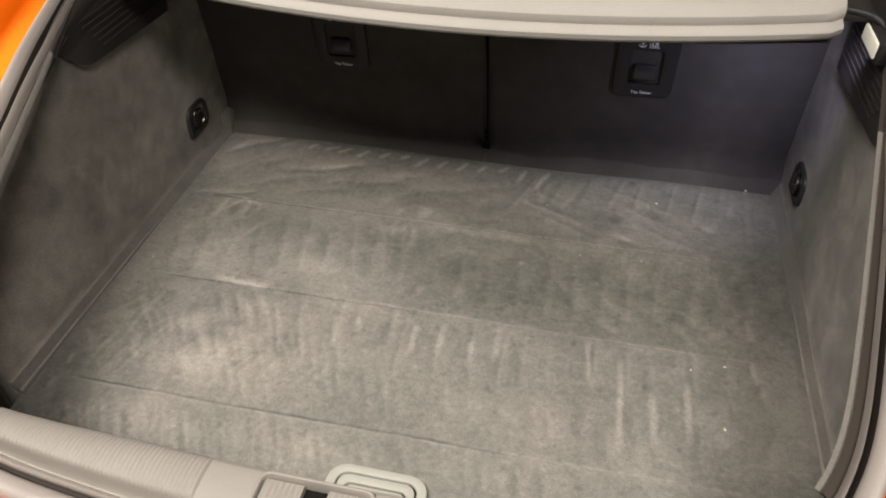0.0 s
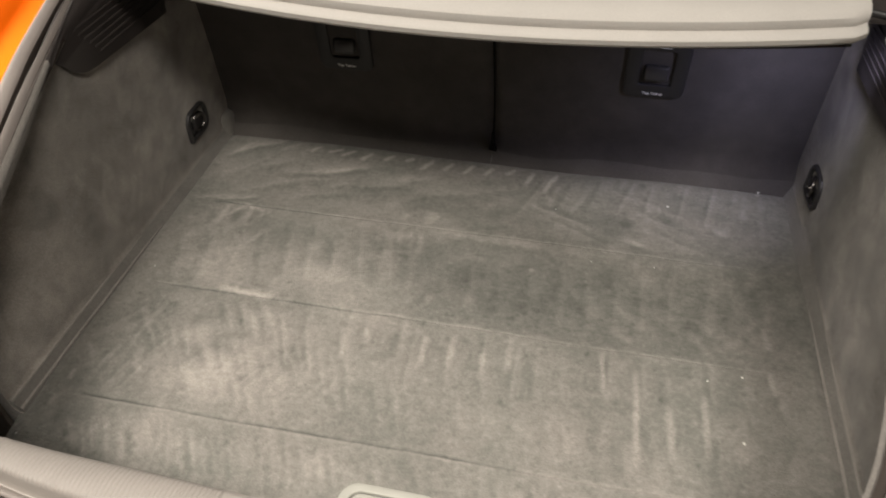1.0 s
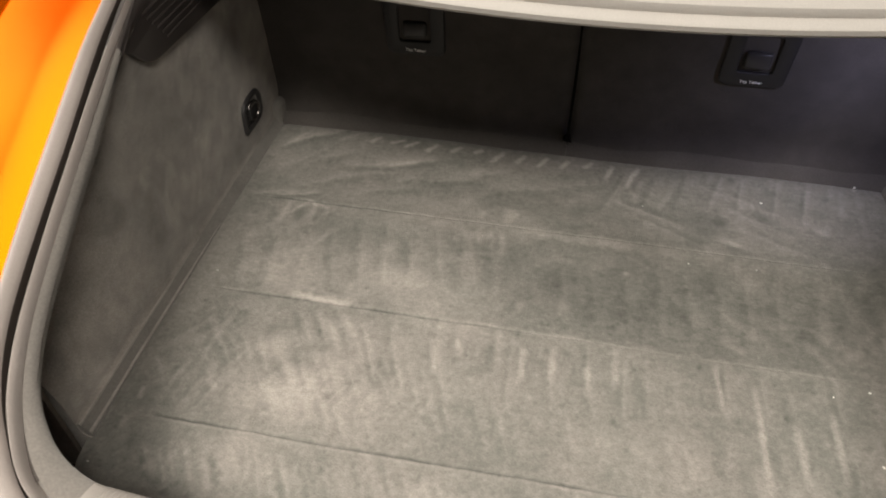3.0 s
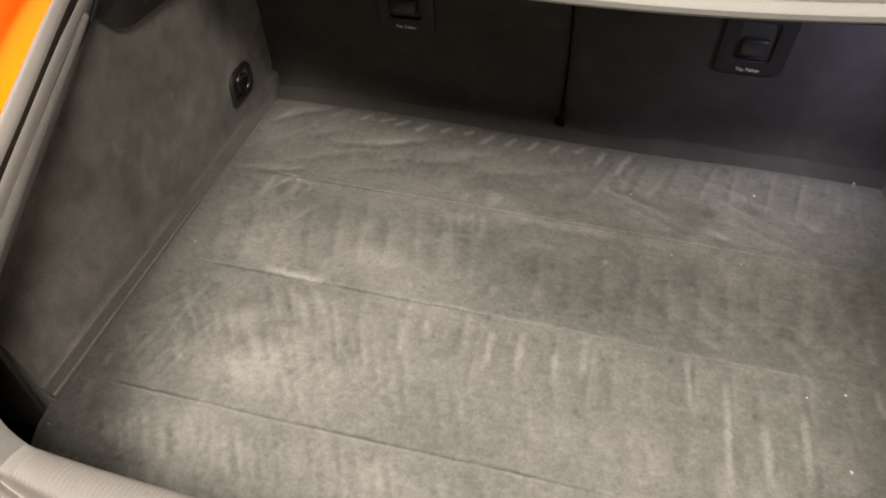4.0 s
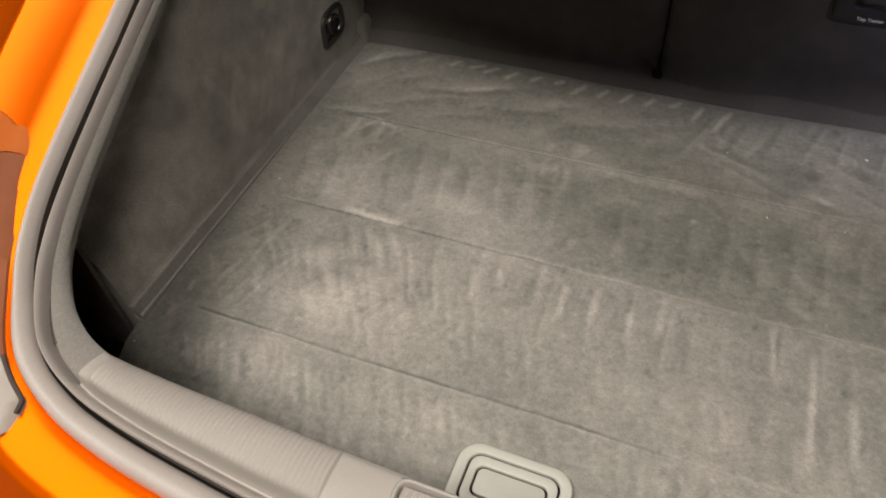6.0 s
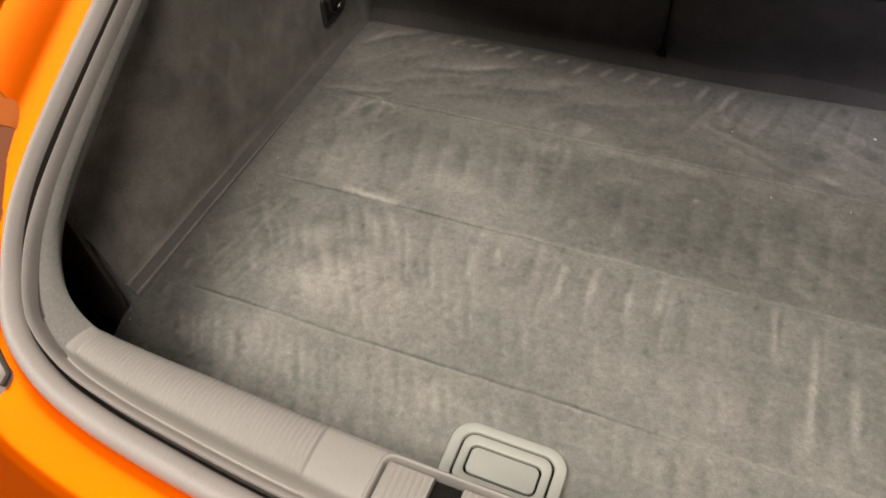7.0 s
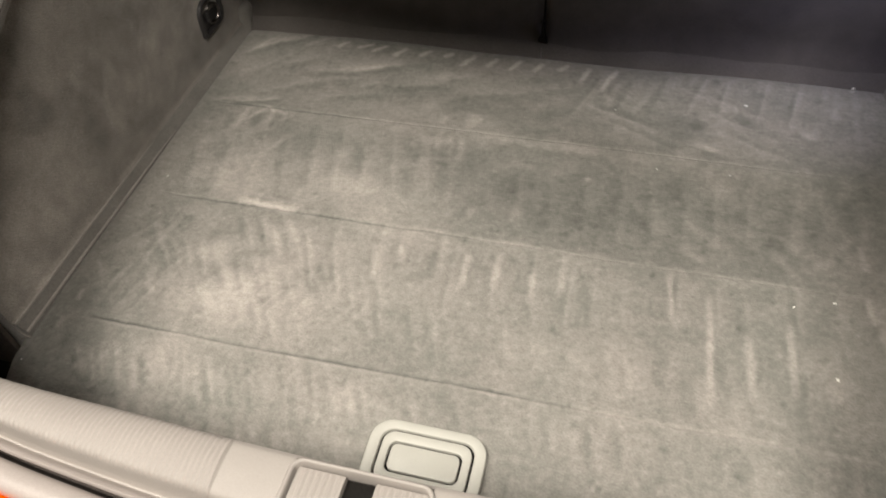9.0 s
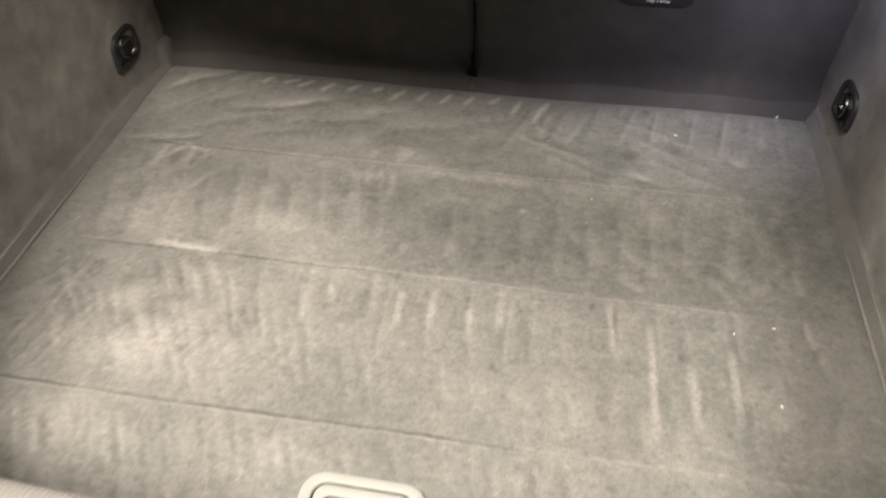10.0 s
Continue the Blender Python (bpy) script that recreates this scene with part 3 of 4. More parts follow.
for marks in (SEAT_DASHES, REAR_LEFT, REAR_RIGHT, LEFT_FIELD, SILL_LINES, NEAR_TUFTS):
    for x, y, angle, length, width, amount in marks:
        if marks is SEAT_DASHES:
            stroke(x, y, angle, length * 1.15, width * 1.3, amount * 1.45)
        elif marks is SILL_LINES:
            stroke(x, y, angle, length * 1.1, width, amount * 1.15)
        else:
            stroke(x, y, angle, length, width * (.62 if marks is NEAR_TUFTS else 1.1), amount * (.7 if marks is NEAR_TUFTS else .85))


def pull(x, y, angle, length, width, amount):
    """One pull of a brush: crisp along one edge, fading out across its width and towards its ends."""
    w = radians(angle)
    dx, dy = PX - x, PY - y
    along, side = dx * math.sin(w) + dy * math.cos(w), dx * math.cos(w) - dy * math.sin(w)
    side = side / width + 0.07 * RAG + 0.12 * DRIFT
    edge = 1 / (1 + np.exp(-np.clip(side * 15, -30, 30)))
    fade = np.clip(1 - (np.abs(along + 0.05 * length * DRIFT) / (length / 2)) ** 2, 0, 1) ** 0.8
    nap[:] += 2.5 * amount * fade * (edge * np.exp(-np.clip(side, 0, 9) * 1.9) - 0.35 * np.exp(-((side + .45) / .35) ** 2))


def comb(a, b, n, angles, length, width, amount, jitter=0.25):
    """A row of n brush pulls from a to b, as one pass over the carpet leaves."""
    gap = math.hypot(b[0] - a[0], b[1] - a[1]) / max(1, n - 1)
    for k in range(n):
        f = k / max(1, n - 1)
        lean = angles[0] + (angles[1] - angles[0]) * f + rng.uniform(-4, 4)
        j = rng.uniform(-jitter, jitter, 2) * gap
        pull(a[0] + (b[0] - a[0]) * f + j[0], a[1] + (b[1] - a[1]) * f + j[1], lean, length * rng.uniform(.75, 1.25), width * rng.uniform(.8, 1.2), amount * rng.uniform(.45, 1.25))


def patch(x, y, rx, ry, angle, amount, rag=0.35):
    """A rubbed area with an uneven outline."""
    w = radians(angle)
    dx, dy = PX - x, PY - y
    u, v = (dx * math.cos(w) + dy * math.sin(w)) / rx, (dy * math.cos(w) - dx * math.sin(w)) / ry
    nap[:] += amount * (1 - smoothstep(.45, 1.25, np.sqrt(u * u + v * v) + rag * DRIFT * .5 + .10 * RAG))


# the two halves either side of the second crease lie differently
nap += 0.022 * (1 - smoothstep(.588, .606, PY + .004 * DRIFT)) * smoothstep(-.30, .05, PX) - 0.020 * smoothstep(.60, .62, PY) * smoothstep(-.22, .08, PX) * (1 - smoothstep(.80, .84, PY))
# pale rubbed areas on the herringbone, behind the second crease and beside the third
patch(-.310, .470, .095, .080, 25, .075)
patch(-.344, .508, .045, .030, 10, .060)
patch(-.342, .432, .050, .026, 10, .065)
patch(-.290, .462, .040, .050, 0, .050)
patch(-.190, .435, .090, .060, 15, .040)
patch(-.378, .640, .060, .040, -15, .090)
patch(-.300, .655, .130, .045, 4, .050)
patch(-.130, .622, .105, .050, -22, .060)
patch(.060, .590, .150, .016, 4, .020)
patch(-.340, .325, .090, .050, -8, .055)
patch(-.090, .320, .120, .050, 0, .030)
patch(.430, .440, .070, .040, -35, .060)
patch(-.075, .815, .060, .040, -20, .055)
patch(.060, .800, .130, .016, -3, .055)
patch(.115, .890, .030, .020, -40, .050)
stroke(-.315, .6055, -88, .110, .011, .20)
stroke(-.300, .612, -86, .070, .016, .06)
# darker lies of the nap
patch(-.020, .700, .110, .060, -25, -.070)
patch(.120, .690, .100, .070, -15, -.045)
patch(-.330, .735, .100, .028, 6, -.045)
patch(-.180, .752, .090, .030, 4, -.050)
patch(-.210, .880, .110, .028, 12, -.040)
patch(.000, .875, .120, .035, 5, -.035)
patch(.020, .940, .110, .030, 0, -.030)
patch(.240, .870, .045, .026, -30, -.050)
patch(.290, .720, .130, .060, -30, -.030)
patch(.360, .920, .080, .050, -20, -.030)
patch(-.440, .560, .040, .060, 15, -.060)
# shade of the rim over the front corners, painted as dark patches
patch(-.490, .330, .030, .090, 0, -.020)
patch(.470, .330, .050, .120, 0, -.030)
# herringbone on the near left: slanting pulls, then upright ones towards the middle
comb((-.43, .510), (-.205, .455), 11, (-38, -33), .095, .014, .062)
comb((-.320, .555), (-.12, .49), 11, (-34, -24), .085, .013, .064)
comb((-.41, .447), (-.19, .413), 11, (-24, -30), .060, .014, .052)
comb((-.40, .480), (-.14, .440), 13, (22, 34), .060, .011, .040)
comb((-.19, .470), (-.02, .440), 9, (-30, -16), .080, .014, .050)
comb((-.19, .560), (-.06, .555), 4, (-10, -8), .070, .015, .060)
comb((-.485, .455), (-.40, .43), 5, (18, 10), .080, .010, .035)
comb((-.47, .520), (-.36, .560), 5, (34, 44), .090, .010, .030)
comb((-.025, .532), (.105, .543), 4, (-6, -4), .115, .013, .070)
comb((.14, .545), (.23, .55), 3, (-6, -4), .090, .016, .035)
comb((.235, .555), (.460, .560), 6, (-2, 0), .100, .012, .045)
comb((.05, .440), (.24, .450), 6, (-16, -4), .075, .020, .036)
comb((.26, .430), (.46, .450), 6, (-4, 8), .080, .018, .036)
# in front of the first crease, fanning towards the sill
comb((-.44, .322), (-.24, .330), 14, (-34, -30), .080, .0115, .060)
comb((-.225, .335), (-.03, .340), 11, (-30, -22), .075, .013, .052)
comb((-.01, .345), (.22, .345), 10, (-22, -6), .065, .015, .038)
comb((.25, .340), (.45, .350), 6, (-4, 6), .070, .020, .034)
comb((-.38, .268), (-.10, .274), 13, (-32, -24), .055, .013, .036)
comb((.10, .255), (.42, .275), 8, (-10, 4), .050, .020, .026)
# long passes from the seats to the second crease, a brush's width apart
comb((-.46, .665), (-.28, .690), 5, (-16, -13), .130, .020, .038, .1)
comb((-.245, .700), (-.05, .735), 6, (-13, -9), .150, .020, .042, .1)
comb((-.02, .690), (.46, .715), 12, (-9, 2), .150, .019, .030, .15)
comb((-.42, .735), (-.08, .770), 9, (-16, -10), .060, .016, .036)
comb((.02, .775), (.44, .790), 9, (-8, 6), .060, .018, .026)
comb((.20, .690), (.44, .640), 5, (-48, -56), .100, .022, .030)
# swirled waves between the seats and the third crease
for x, y, angle, length, amount in ((-.470, .968, 50, .100, .085), (-.425, .998, 56, .085, .080), (-.300, .925, 76, .170, .085), (-.330, .890, 70, .130, .055), (-.230, .945, 72, .110, .055),
                                    (-.400, .930, 58, .100, .045), (-.190, .900, 74, .130, .050), (-.120, .935, 66, .090, .045), (-.060, .900, 80, .120, .040), (-.390, .860, 68, .120, .050), (-.280, .860, 74, .110, .040), (.030, .930, 70, .100, .035), (-.460, .905, 48, .070, .040)):
    pull(x, y, angle, length, -.022, amount)
# pushed-up folds at the left end of the third crease
pull(-.432, .818, 74, .090, -.012, .110)
stroke(-.412, .792, 38, .045, .008, .15)
stroke(-.384, .800, -72, .036, .008, .15)
stroke(-.366, .782, -12, .040, .008, .12)
# criss-cross squares by the right seat
comb((.095, .935), (.245, .955), 4, (20, 16), .130, .012, .062, .1)
comb((.290, .955), (.450, .965), 4, (16, 8), .110, .012, .055, .1)
comb((.13, .925), (.17, .845), 3, (-64, -68), .200, -.014, .062, .1)
comb((.29, .945), (.33, .855), 3, (-64, -62), .170, -.015, .048, .1)
comb((.24, .985), (.44, 1.00), 5, (14, 6), .050, .016, .040, .1)
pull(.270, .835, -66, .060, .018, .070)
pull(.412, .885, -58, .045, .016, .060)
stroke(.477, .92, 2, .20, .010, .04)
# crumbs of lint-flecked pile and rubbed spots
for k in range(150):
    stroke(rng.uniform(-.5, .5), rng.uniform(.2, 1.0), rng.uniform(-40, 30), rng.uniform(.010, .032), rng.uniform(.006, .014), rng.uniform(-.06, .06))
for k in range(450):
    x, y = rng.uniform(-.48, .48), rng.uniform(.2, .66)
    r = rng.uniform(.0016, .0034)
    i0, i1 = np.searchsorted(Y, (y - .012, y + .012))
    near = (slice(i0, i1), slice(None))
    nap[near] += rng.choice((-.10, -.07, .08)) * np.exp(-((PX[near] - x) ** 2 + ((PY[near] - y) * .8) ** 2) / r ** 2)
lift = 0.0012 * nap
# creases: shade painted sharp at the left, giving way to a pale lit line
for c, dark_from, dark_to, pale in ((CREASES[0], -.47, .10, .75), (CREASES[1], -.44, -.10, .85), (CREASES[2], -.50, -.30, .45)):
    wob = c + (0.0032 * smoothstep(-.28, .0, PX) if c < .4 else 0) + 0.0008 * value_noise(PX, PY * 0 + 0.3, .08, .2) + 0.0004 * value_noise(PX, PY * 0 + 0.3, .015, .2)
    reach = np.clip((0.50 - np.abs(PX)) / 0.05, 0, 1)
    dark = smoothstep(dark_from - .04, dark_from + .04, PX) * (1 - smoothstep(dark_to - .06, dark_to + .10, PX))
    line_strength = np.clip(.75 + .35 * value_noise(PX, PY * 0 + 0.5, .035, .2), .2, 1.3) * reach
    lift -= 0.0020 * np.exp(-((PY - wob) / 0.0019) ** 2) * reach * (.35 + .65 * dark)
    nap -= (.03 + .15 * dark) * np.exp(-((PY - wob) / 0.0019) ** 2) * line_strength
    side = .0042 if c < .5 else -.0048
    nap += pale * .115 * np.exp(-((PY - wob + side * dark) / (0.0026 + .0012 * (1 - dark))) ** 2) * line_strength * (.55 + .45 * (1 - dark) if c > .5 else 1)
    lift += 0.0012 * np.exp(-((PY - wob) / 0.012) ** 2) * reach
lift += 0.0012 * value_noise(PX, PY, .2, .2)
# the board's edges are rolled: at the seats, and at the front corners
lift -= 0.022 * smoothstep(.985, 1.07, PY) ** 1.6
lift -= 0.008 * smoothstep(.035, 0, limit[:, None] - np.abs(PX)) * smoothstep(.44, .34, PY)
lift -= 0.004 * smoothstep(.018, 0, limit[:, None] - np.abs(PX))
# broad darkening to the right, standing in for how light falls on the pile
nap += 0.006 - 0.024 * smoothstep(-.25, .40, PX)
nap = np.clip(0.95 + 2.6 * nap, 0.5, 2.2)
verts = np.stack([PX, PY, lift], axis=-1).reshape(-1, 3)
i0 = (np.arange(gy - 1)[:, None] * gx + np.arange(gx - 1)[None, :]).ravel()
faces = np.stack([i0, i0 + 1, i0 + gx + 1, i0 + gx], axis=1)
ring = np.r_[np.arange(gx), np.arange(1, gy) * gx + gx - 1, (gy - 1) * gx + np.arange(gx - 2, -1, -1), np.arange(gy - 2, 0, -1) * gx]
skirt = verts[ring] - (0, 0, 0.024)
nv = len(verts)
ring2 = np.roll(ring, -1)
low = nv + np.arange(len(ring))
faces = np.vstack([faces, np.stack([ring2, ring, low, np.roll(low, -1)], axis=1)])
mesh = bpy.data.meshes.new("boot_floor")
mesh.from_pydata(np.vstack([verts, skirt]).tolist(), [], faces.tolist() + [low[::-1].tolist()])
layer = mesh.attributes.new("nap", "FLOAT", "POINT")
layer.data.foreach_set("value", np.r_[nap.ravel(), np.full(len(ring), 0.9)].astype(np.float32))
mesh.update()
boot_floor = finish("boot_floor", mesh, FLOOR_CARPET)
tagged(boot_floor, "grey brushed suede-like boot carpet with three cross creases", "boot floor", kind="structure")

# unseen black panels, added below the floor and behind the seats, hide bright gaps
bm = bmesh.new()
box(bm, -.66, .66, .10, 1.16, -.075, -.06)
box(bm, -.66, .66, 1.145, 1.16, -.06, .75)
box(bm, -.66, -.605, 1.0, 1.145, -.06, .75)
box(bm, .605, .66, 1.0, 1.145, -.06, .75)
tagged(part("gap_panels", bm, GAP_BLACK, smooth=False), "added black panels closing gaps under and behind the boot floor", "boot floor", kind="structure")

# ---- side trims ----
SIDE = [(-.547, -.055), (-.520, -.03), (-.524, -.010), (-.532, -.007), (-.5358, .001), (-.5366, .0112), (-.5358, .0128), (-.5354, .0136), (-.5358, .0144), (-.5370, .0156), (-.5378, .0200), (-.5376, .027),
        (-.5370, .036), (-.5355, .055), (-.534, .09), (-.5315, .14), (-.529, .20), (-.526, .26), (-.522, .31), (-.519, .36), (-.518, .40)]


def side_trim(side):
    trim = tagged(empty("side_trim", (-0.54 * side, 0.7, 0)), "dark grey felt boot side lining with a vent grille", "side lining")
    ys = np.r_[np.linspace(.340, .36, 6), np.linspace(.38, 1.06, 40)]
    rows = []
    for y in ys:
        roof = 0.14 + SLOPE * y - 0.006
        bulge = 0.006 * math.sin(math.pi * np.clip((y - .33) / .7, 0, 1))
        row = []
        for x, z in SIDE:
            z2 = z if z < 0.09 else 0.09 + (z - 0.09) * (roof - 0.09) / 0.31
            hollow = 0.05 * smoothstep(.03, .22, z) * smoothstep(.56, .34, y)
            row.append(((x - bulge * smoothstep(.05, .2, z) - hollow) * side, y, z2))
        rows.append(row + [((-.60) * side, y, row[-1][2]), ((-.60) * side, y, -.055)])
    loft("lining", rows, SIDE_CARPET, trim, closed=True, caps=True)
    # a felt base strip with piping along its front half
    prof = [(-.5235, -.03), (-.5232, -.004), (-.5245, -.0004), (-.5270, .0024), (-.5300, .0060), (-.5325, .0094), (-.5345, .0122), (-.5368, .0134), (-.5400, .0130), (-.5420, -.03)]
    strip_ys = np.linspace(.342, 1.030, 60)
    sway = [(.0008 * noise.noise((y * 9, 3.0, 2.0)), .0010 * noise.noise((y * 7, 0, 5.0))) for y in strip_ys]
    loft("base_strip", [[((x + a) * side, y, z + b) for x, z in prof] for y, (a, b) in zip(strip_ys, sway)], STRIP_CARPET, trim, "felt strip along the foot of the lining", closed=True, caps=True)
    for k, end in ((6, 30), (2, 34)):
        tube("piping", [((prof[k][0] + sway[i][0]) * side, strip_ys[i], prof[k][1] + sway[i][1]) for i in range(end)],
             [.0019 * min(1, (end - i) / 12) + .0002 for i in range(end)], PIPING, trim, "pale felt piping along the strip", n=8)
    if side == 1:
        bm = bmesh.new()
        box(bm, -.560, -.523, 1.004, 1.046, -.03, .042, .012, 4)
        part("corner_pad", bm, STRIP_CARPET, trim, "small rounded felt pad in the corner by the seat")
    # ledge assumed, not seen; it stops lamp light passing the shelf's ends
    bm = bmesh.new()
    if side == 1:
        box(bm, -.560, -.456, .772, 1.040, .384, .3965, .003)
    else:
        box(bm, .464, .560, .825, 1.040, .402, .4145, .003)
    part("shelf_light_stop", bm, GRILLE_PLASTIC, trim, "assumed dark ledge blocking light between shelf and lining")
    foot = curve_points([(.598, .362), (.620, .3585), (.640, .3475), (.656, .3315), (.674, .3185), (.697, .3135), (.75, .311), (.90, .305)], 5)
    grille = [tuple(p) for p in foot] + [(.91, .40), (.80, .402), (.70, .386), (.66, .372), (.62, .366)]
    mat3 = Matrix(((0, 0, side, -.5195 * side), (1, 0, 0, 0), (0, 1, 0, 0), (0, 0, 0, 1)))
    bm = bmesh.new()
    plate(bm, grille, -.012, .0035, .0012, mat3)
    g = part("vent_grille", bm, GRILLE_PLASTIC, trim, "dark brown-black ribbed plastic grille")
    for k in range(6):
        z = .3285 + .0095 * k
        y0 = .722 - .008 * k
        bm = bmesh.new()
        box(bm, y0, .895, z - .0017, z + .0017, .0025, .0050, .0012, 2, mat3)
        part("slat", bm, GRILLE_PLASTIC, g)
    return trim


side_trim(1)
side_trim(-1)

for side in (-1, 1):
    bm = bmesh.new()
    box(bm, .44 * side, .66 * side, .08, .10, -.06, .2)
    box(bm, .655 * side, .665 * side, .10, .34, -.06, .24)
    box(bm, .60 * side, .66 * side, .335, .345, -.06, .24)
    # dark plate over the lining's front end, standing in for its shade
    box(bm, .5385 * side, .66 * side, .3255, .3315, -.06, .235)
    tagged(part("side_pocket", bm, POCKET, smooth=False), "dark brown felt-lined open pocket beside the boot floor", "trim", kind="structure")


def lashing_eye():
    eye = tagged(empty("lashing_eye", (0, 0, 0)), "black lashing eye with a chromed folding ring", "lashing eye", group="lashing eyes")
    bm = bmesh.new()
    plate(bm, round_rect(-.0365, .0365, -.0295, .0295, (.005, .020, .022, .024)), -.006, .005, .003, None, round_rect(-.0275, .0275, -.0215, .0215, (.005, .014, .016, .017)))
    part("bezel", bm, BLACK_PLASTIC, eye)
    bm = bmesh.new()
    plate(bm, round_rect(-.0285, .0285, -.0225, .0225, (.005, .014, .016, .017)), -.006, -.001, .0005)
    part("pan", bm, BLACK_PLASTIC, eye)
    w = np.linspace(0, 2 * math.pi, 33)
    path = np.stack([.014 * np.cos(w) * (1 + .1 * np.cos(2 * w)), .016 * np.sin(w), .004 + .003 * np.cos(w)], axis=1)
    tube("ring", path, .0028, CHROME, eye, "chromed folding ring", n=8)
    bm = bmesh.new()
    box(bm, -.018, -.010, -.010, .010, -.002, .006, .002)
    part("hinge", bm, BLACK_PLASTIC, eye)
    return eye


def wall_pose(side, y, z, x=.5335):
    """The pose of a fitting on a side lining: its own z points into the boot."""
    return Matrix(((0, 0, side, -x * side), (side, 0, 0, y), (0, 1, 0, z), (0, 0, 0, 1)))


first = lashing_eye()
copy_thing(first, wall_pose(-1, .924, .088))
first.matrix_basis = wall_pose(1, .922, .086)

# ---- rear seat backs ----
LEAN_BACK = 0.15
q = math.hypot(1, LEAN_BACK)
SEAT = Matrix(((1, 0, 0, 0), (0, -LEAN_BACK / q, -1 / q, 1.048), (0, 1 / q, -LEAN_BACK / q, 0), (0, 0, 0, 1)))


def arc(cx, cy, r, a0, a1, w, n=14):
    """A flat band along an arc, as plan outline."""
    a = [radians(a0 + (a1 - a0) * k / n) for k in range(n + 1)]
    return [(cx + (r + w) * math.cos(t), cy + (r + w) * math.sin(t)) for t in a] + [(cx + (r - w) * math.cos(t), cy + (r - w) * math.sin(t)) for t in reversed(a)]


def flat(bm, outline, z0, z1, m):
    a = [bm.verts.new(m @ Vector((*p, z0))) for p in outline]
    b = [bm.verts.new(m @ Vector((*p, z1))) for p in outline]
    for j in range(len(a)):
        k = (j + 1) % len(a)
        bm.faces.new((a[j], a[k], b[k], b[j]))
    bm.faces.new(b)
    bm.faces.new(a[::-1])


def seat_back(side):
    seat = tagged(empty("seat_back", (0.27 * side, 1.06, 0.0)), "upright rear seat back lined in dark charcoal felt", "seat back", group="rear seat backs")
    x0, x1 = sorted((.0016 * side, .5650 * side))
    nx, ny = 60, 60
    rows = []
    for j in range(ny + 1):
        v = j / ny
        row = []
        for i in range(nx + 1):
            u = i / nx
            x, y = x0 + (x1 - x0) * u, 0.004 + 0.60 * v
            e = min(u, 1 - u) * (x1 - x0)
            d = -0.006 * max(0, 1 - e / .0035) ** 2 + .036 * max(0, 1 - y / .065) ** 2.2
            d += 0.0035 * noise.noise((x * 5, y * 5, side * 3.0)) + 0.0012 * noise.noise((x * 22, y * 22, 1.0))
            row.append(SEAT @ Vector((x, y, d)))
        rows.append(row)
    back = np.asarray(SEAT.to_3x3() @ Vector((0, 0, -0.07)))
    solid_loft("felt_back", [[tuple(p) for p in r] for r in rows], back, SEAT_CARPET, seat)
    # paler band painting the light that fades up the foot of the seat
    flap = []
    for y in np.linspace(.002, .022, 9):
        row = []
        for x in np.linspace(x0 + (.003 if side < 0 else -.0012), x1 - (.003 if side > 0 else -.0012), 60):
            d = .036 * max(0, 1 - y / .065) ** 2.2 + 0.0035 * noise.noise((x * 5, y * 5, side * 3.0)) + 0.0012 * noise.noise((x * 22, y * 22, 1.0))
            d += .0026 - .003 * max(0, (y - .016) / .006) + .0009 * noise.noise((x * 14, 3.0, 1.0))
            row.append(tuple(SEAT @ Vector((x, y + .0025 * noise.noise((x * 6, 9.0, side * 1.0)) * (y > .010), d))))
        flap.append(row)
    solid_loft("lit_foot", flap, back * .03, LIT_FOOT_CARPET, seat, "paler band for the light along the foot of the seat back")
    m = SEAT @ Matrix.Translation((.265 * side + (.001 if side > 0 else 0), .225, .003))
    bm = bmesh.new()
    plate(bm, round_rect(-.049, .049, -.058, .064, .014), -.012, .0028, .0022, m, round_rect(-.026, .026, -.032, .034, .006))
    anchor = part("tether_plate", bm, BLACK_PLASTIC, seat, "black plastic top tether anchor plate")
    bm = bmesh.new()
    box(bm, -.027, .027, -.033, .035, -.030, -.026, 0, 1, m)
    for a, b in ((-.027, -.0255), (.0255, .027)):
        box(bm, a, b, -.033, .035, -.030, .0, 0, 1, m)
    part("recess", bm, RECESS_SHADE, anchor)
    bm = bmesh.new()
    box(bm, -.0200, .0200, -.022, .006, -.018, .0045, .006, 3, m @ Matrix.Rotation(radians(-14), 4, "X"))
    part("flap", bm, FLAP_PLASTIC, anchor, "glossy black hinged flap")
    tube("anchor_bar", [tuple(m @ Vector((x, .018, -.012))) for x in np.linspace(-.025, .025, 6)], .004, CHROME, anchor, "steel anchor bar")
    text = bpy.data.curves.new("tether_text", "FONT")
    text.body, text.size, text.align_x, text.align_y, text.extrude = "Top Tether", .0072, "CENTER", "CENTER", .0002
    text.offset = .00018
    carrier = bpy.data.objects.new("tether_text", text)
    scene.collection.objects.link(carrier)
    bpy.context.view_layer.update()
    lettering = bpy.data.meshes.new_from_object(carrier.evaluated_get(bpy.context.evaluated_depsgraph_get()))
    bpy.data.objects.remove(carrier)
    lettering.transform(m @ Matrix.Translation((0, -.0480, .0034)))
    finish("lettering", lettering, WHITE_INK, anchor, "white lettering reading Top Tether", smooth=False)
    bm = bmesh.new()
    flat(bm, arc(-.011, .0515, .0022, 0, 360, .0006), .0028, .0034, m)
    flat(bm, [(-.0117, .0415), (-.0103, .0415), (-.0103, .0495), (-.0117, .0495)], .0028, .0034, m)
    flat(bm, arc(-.011, .0465, .0055, 195, 345, .0008), .0028, .0034, m)
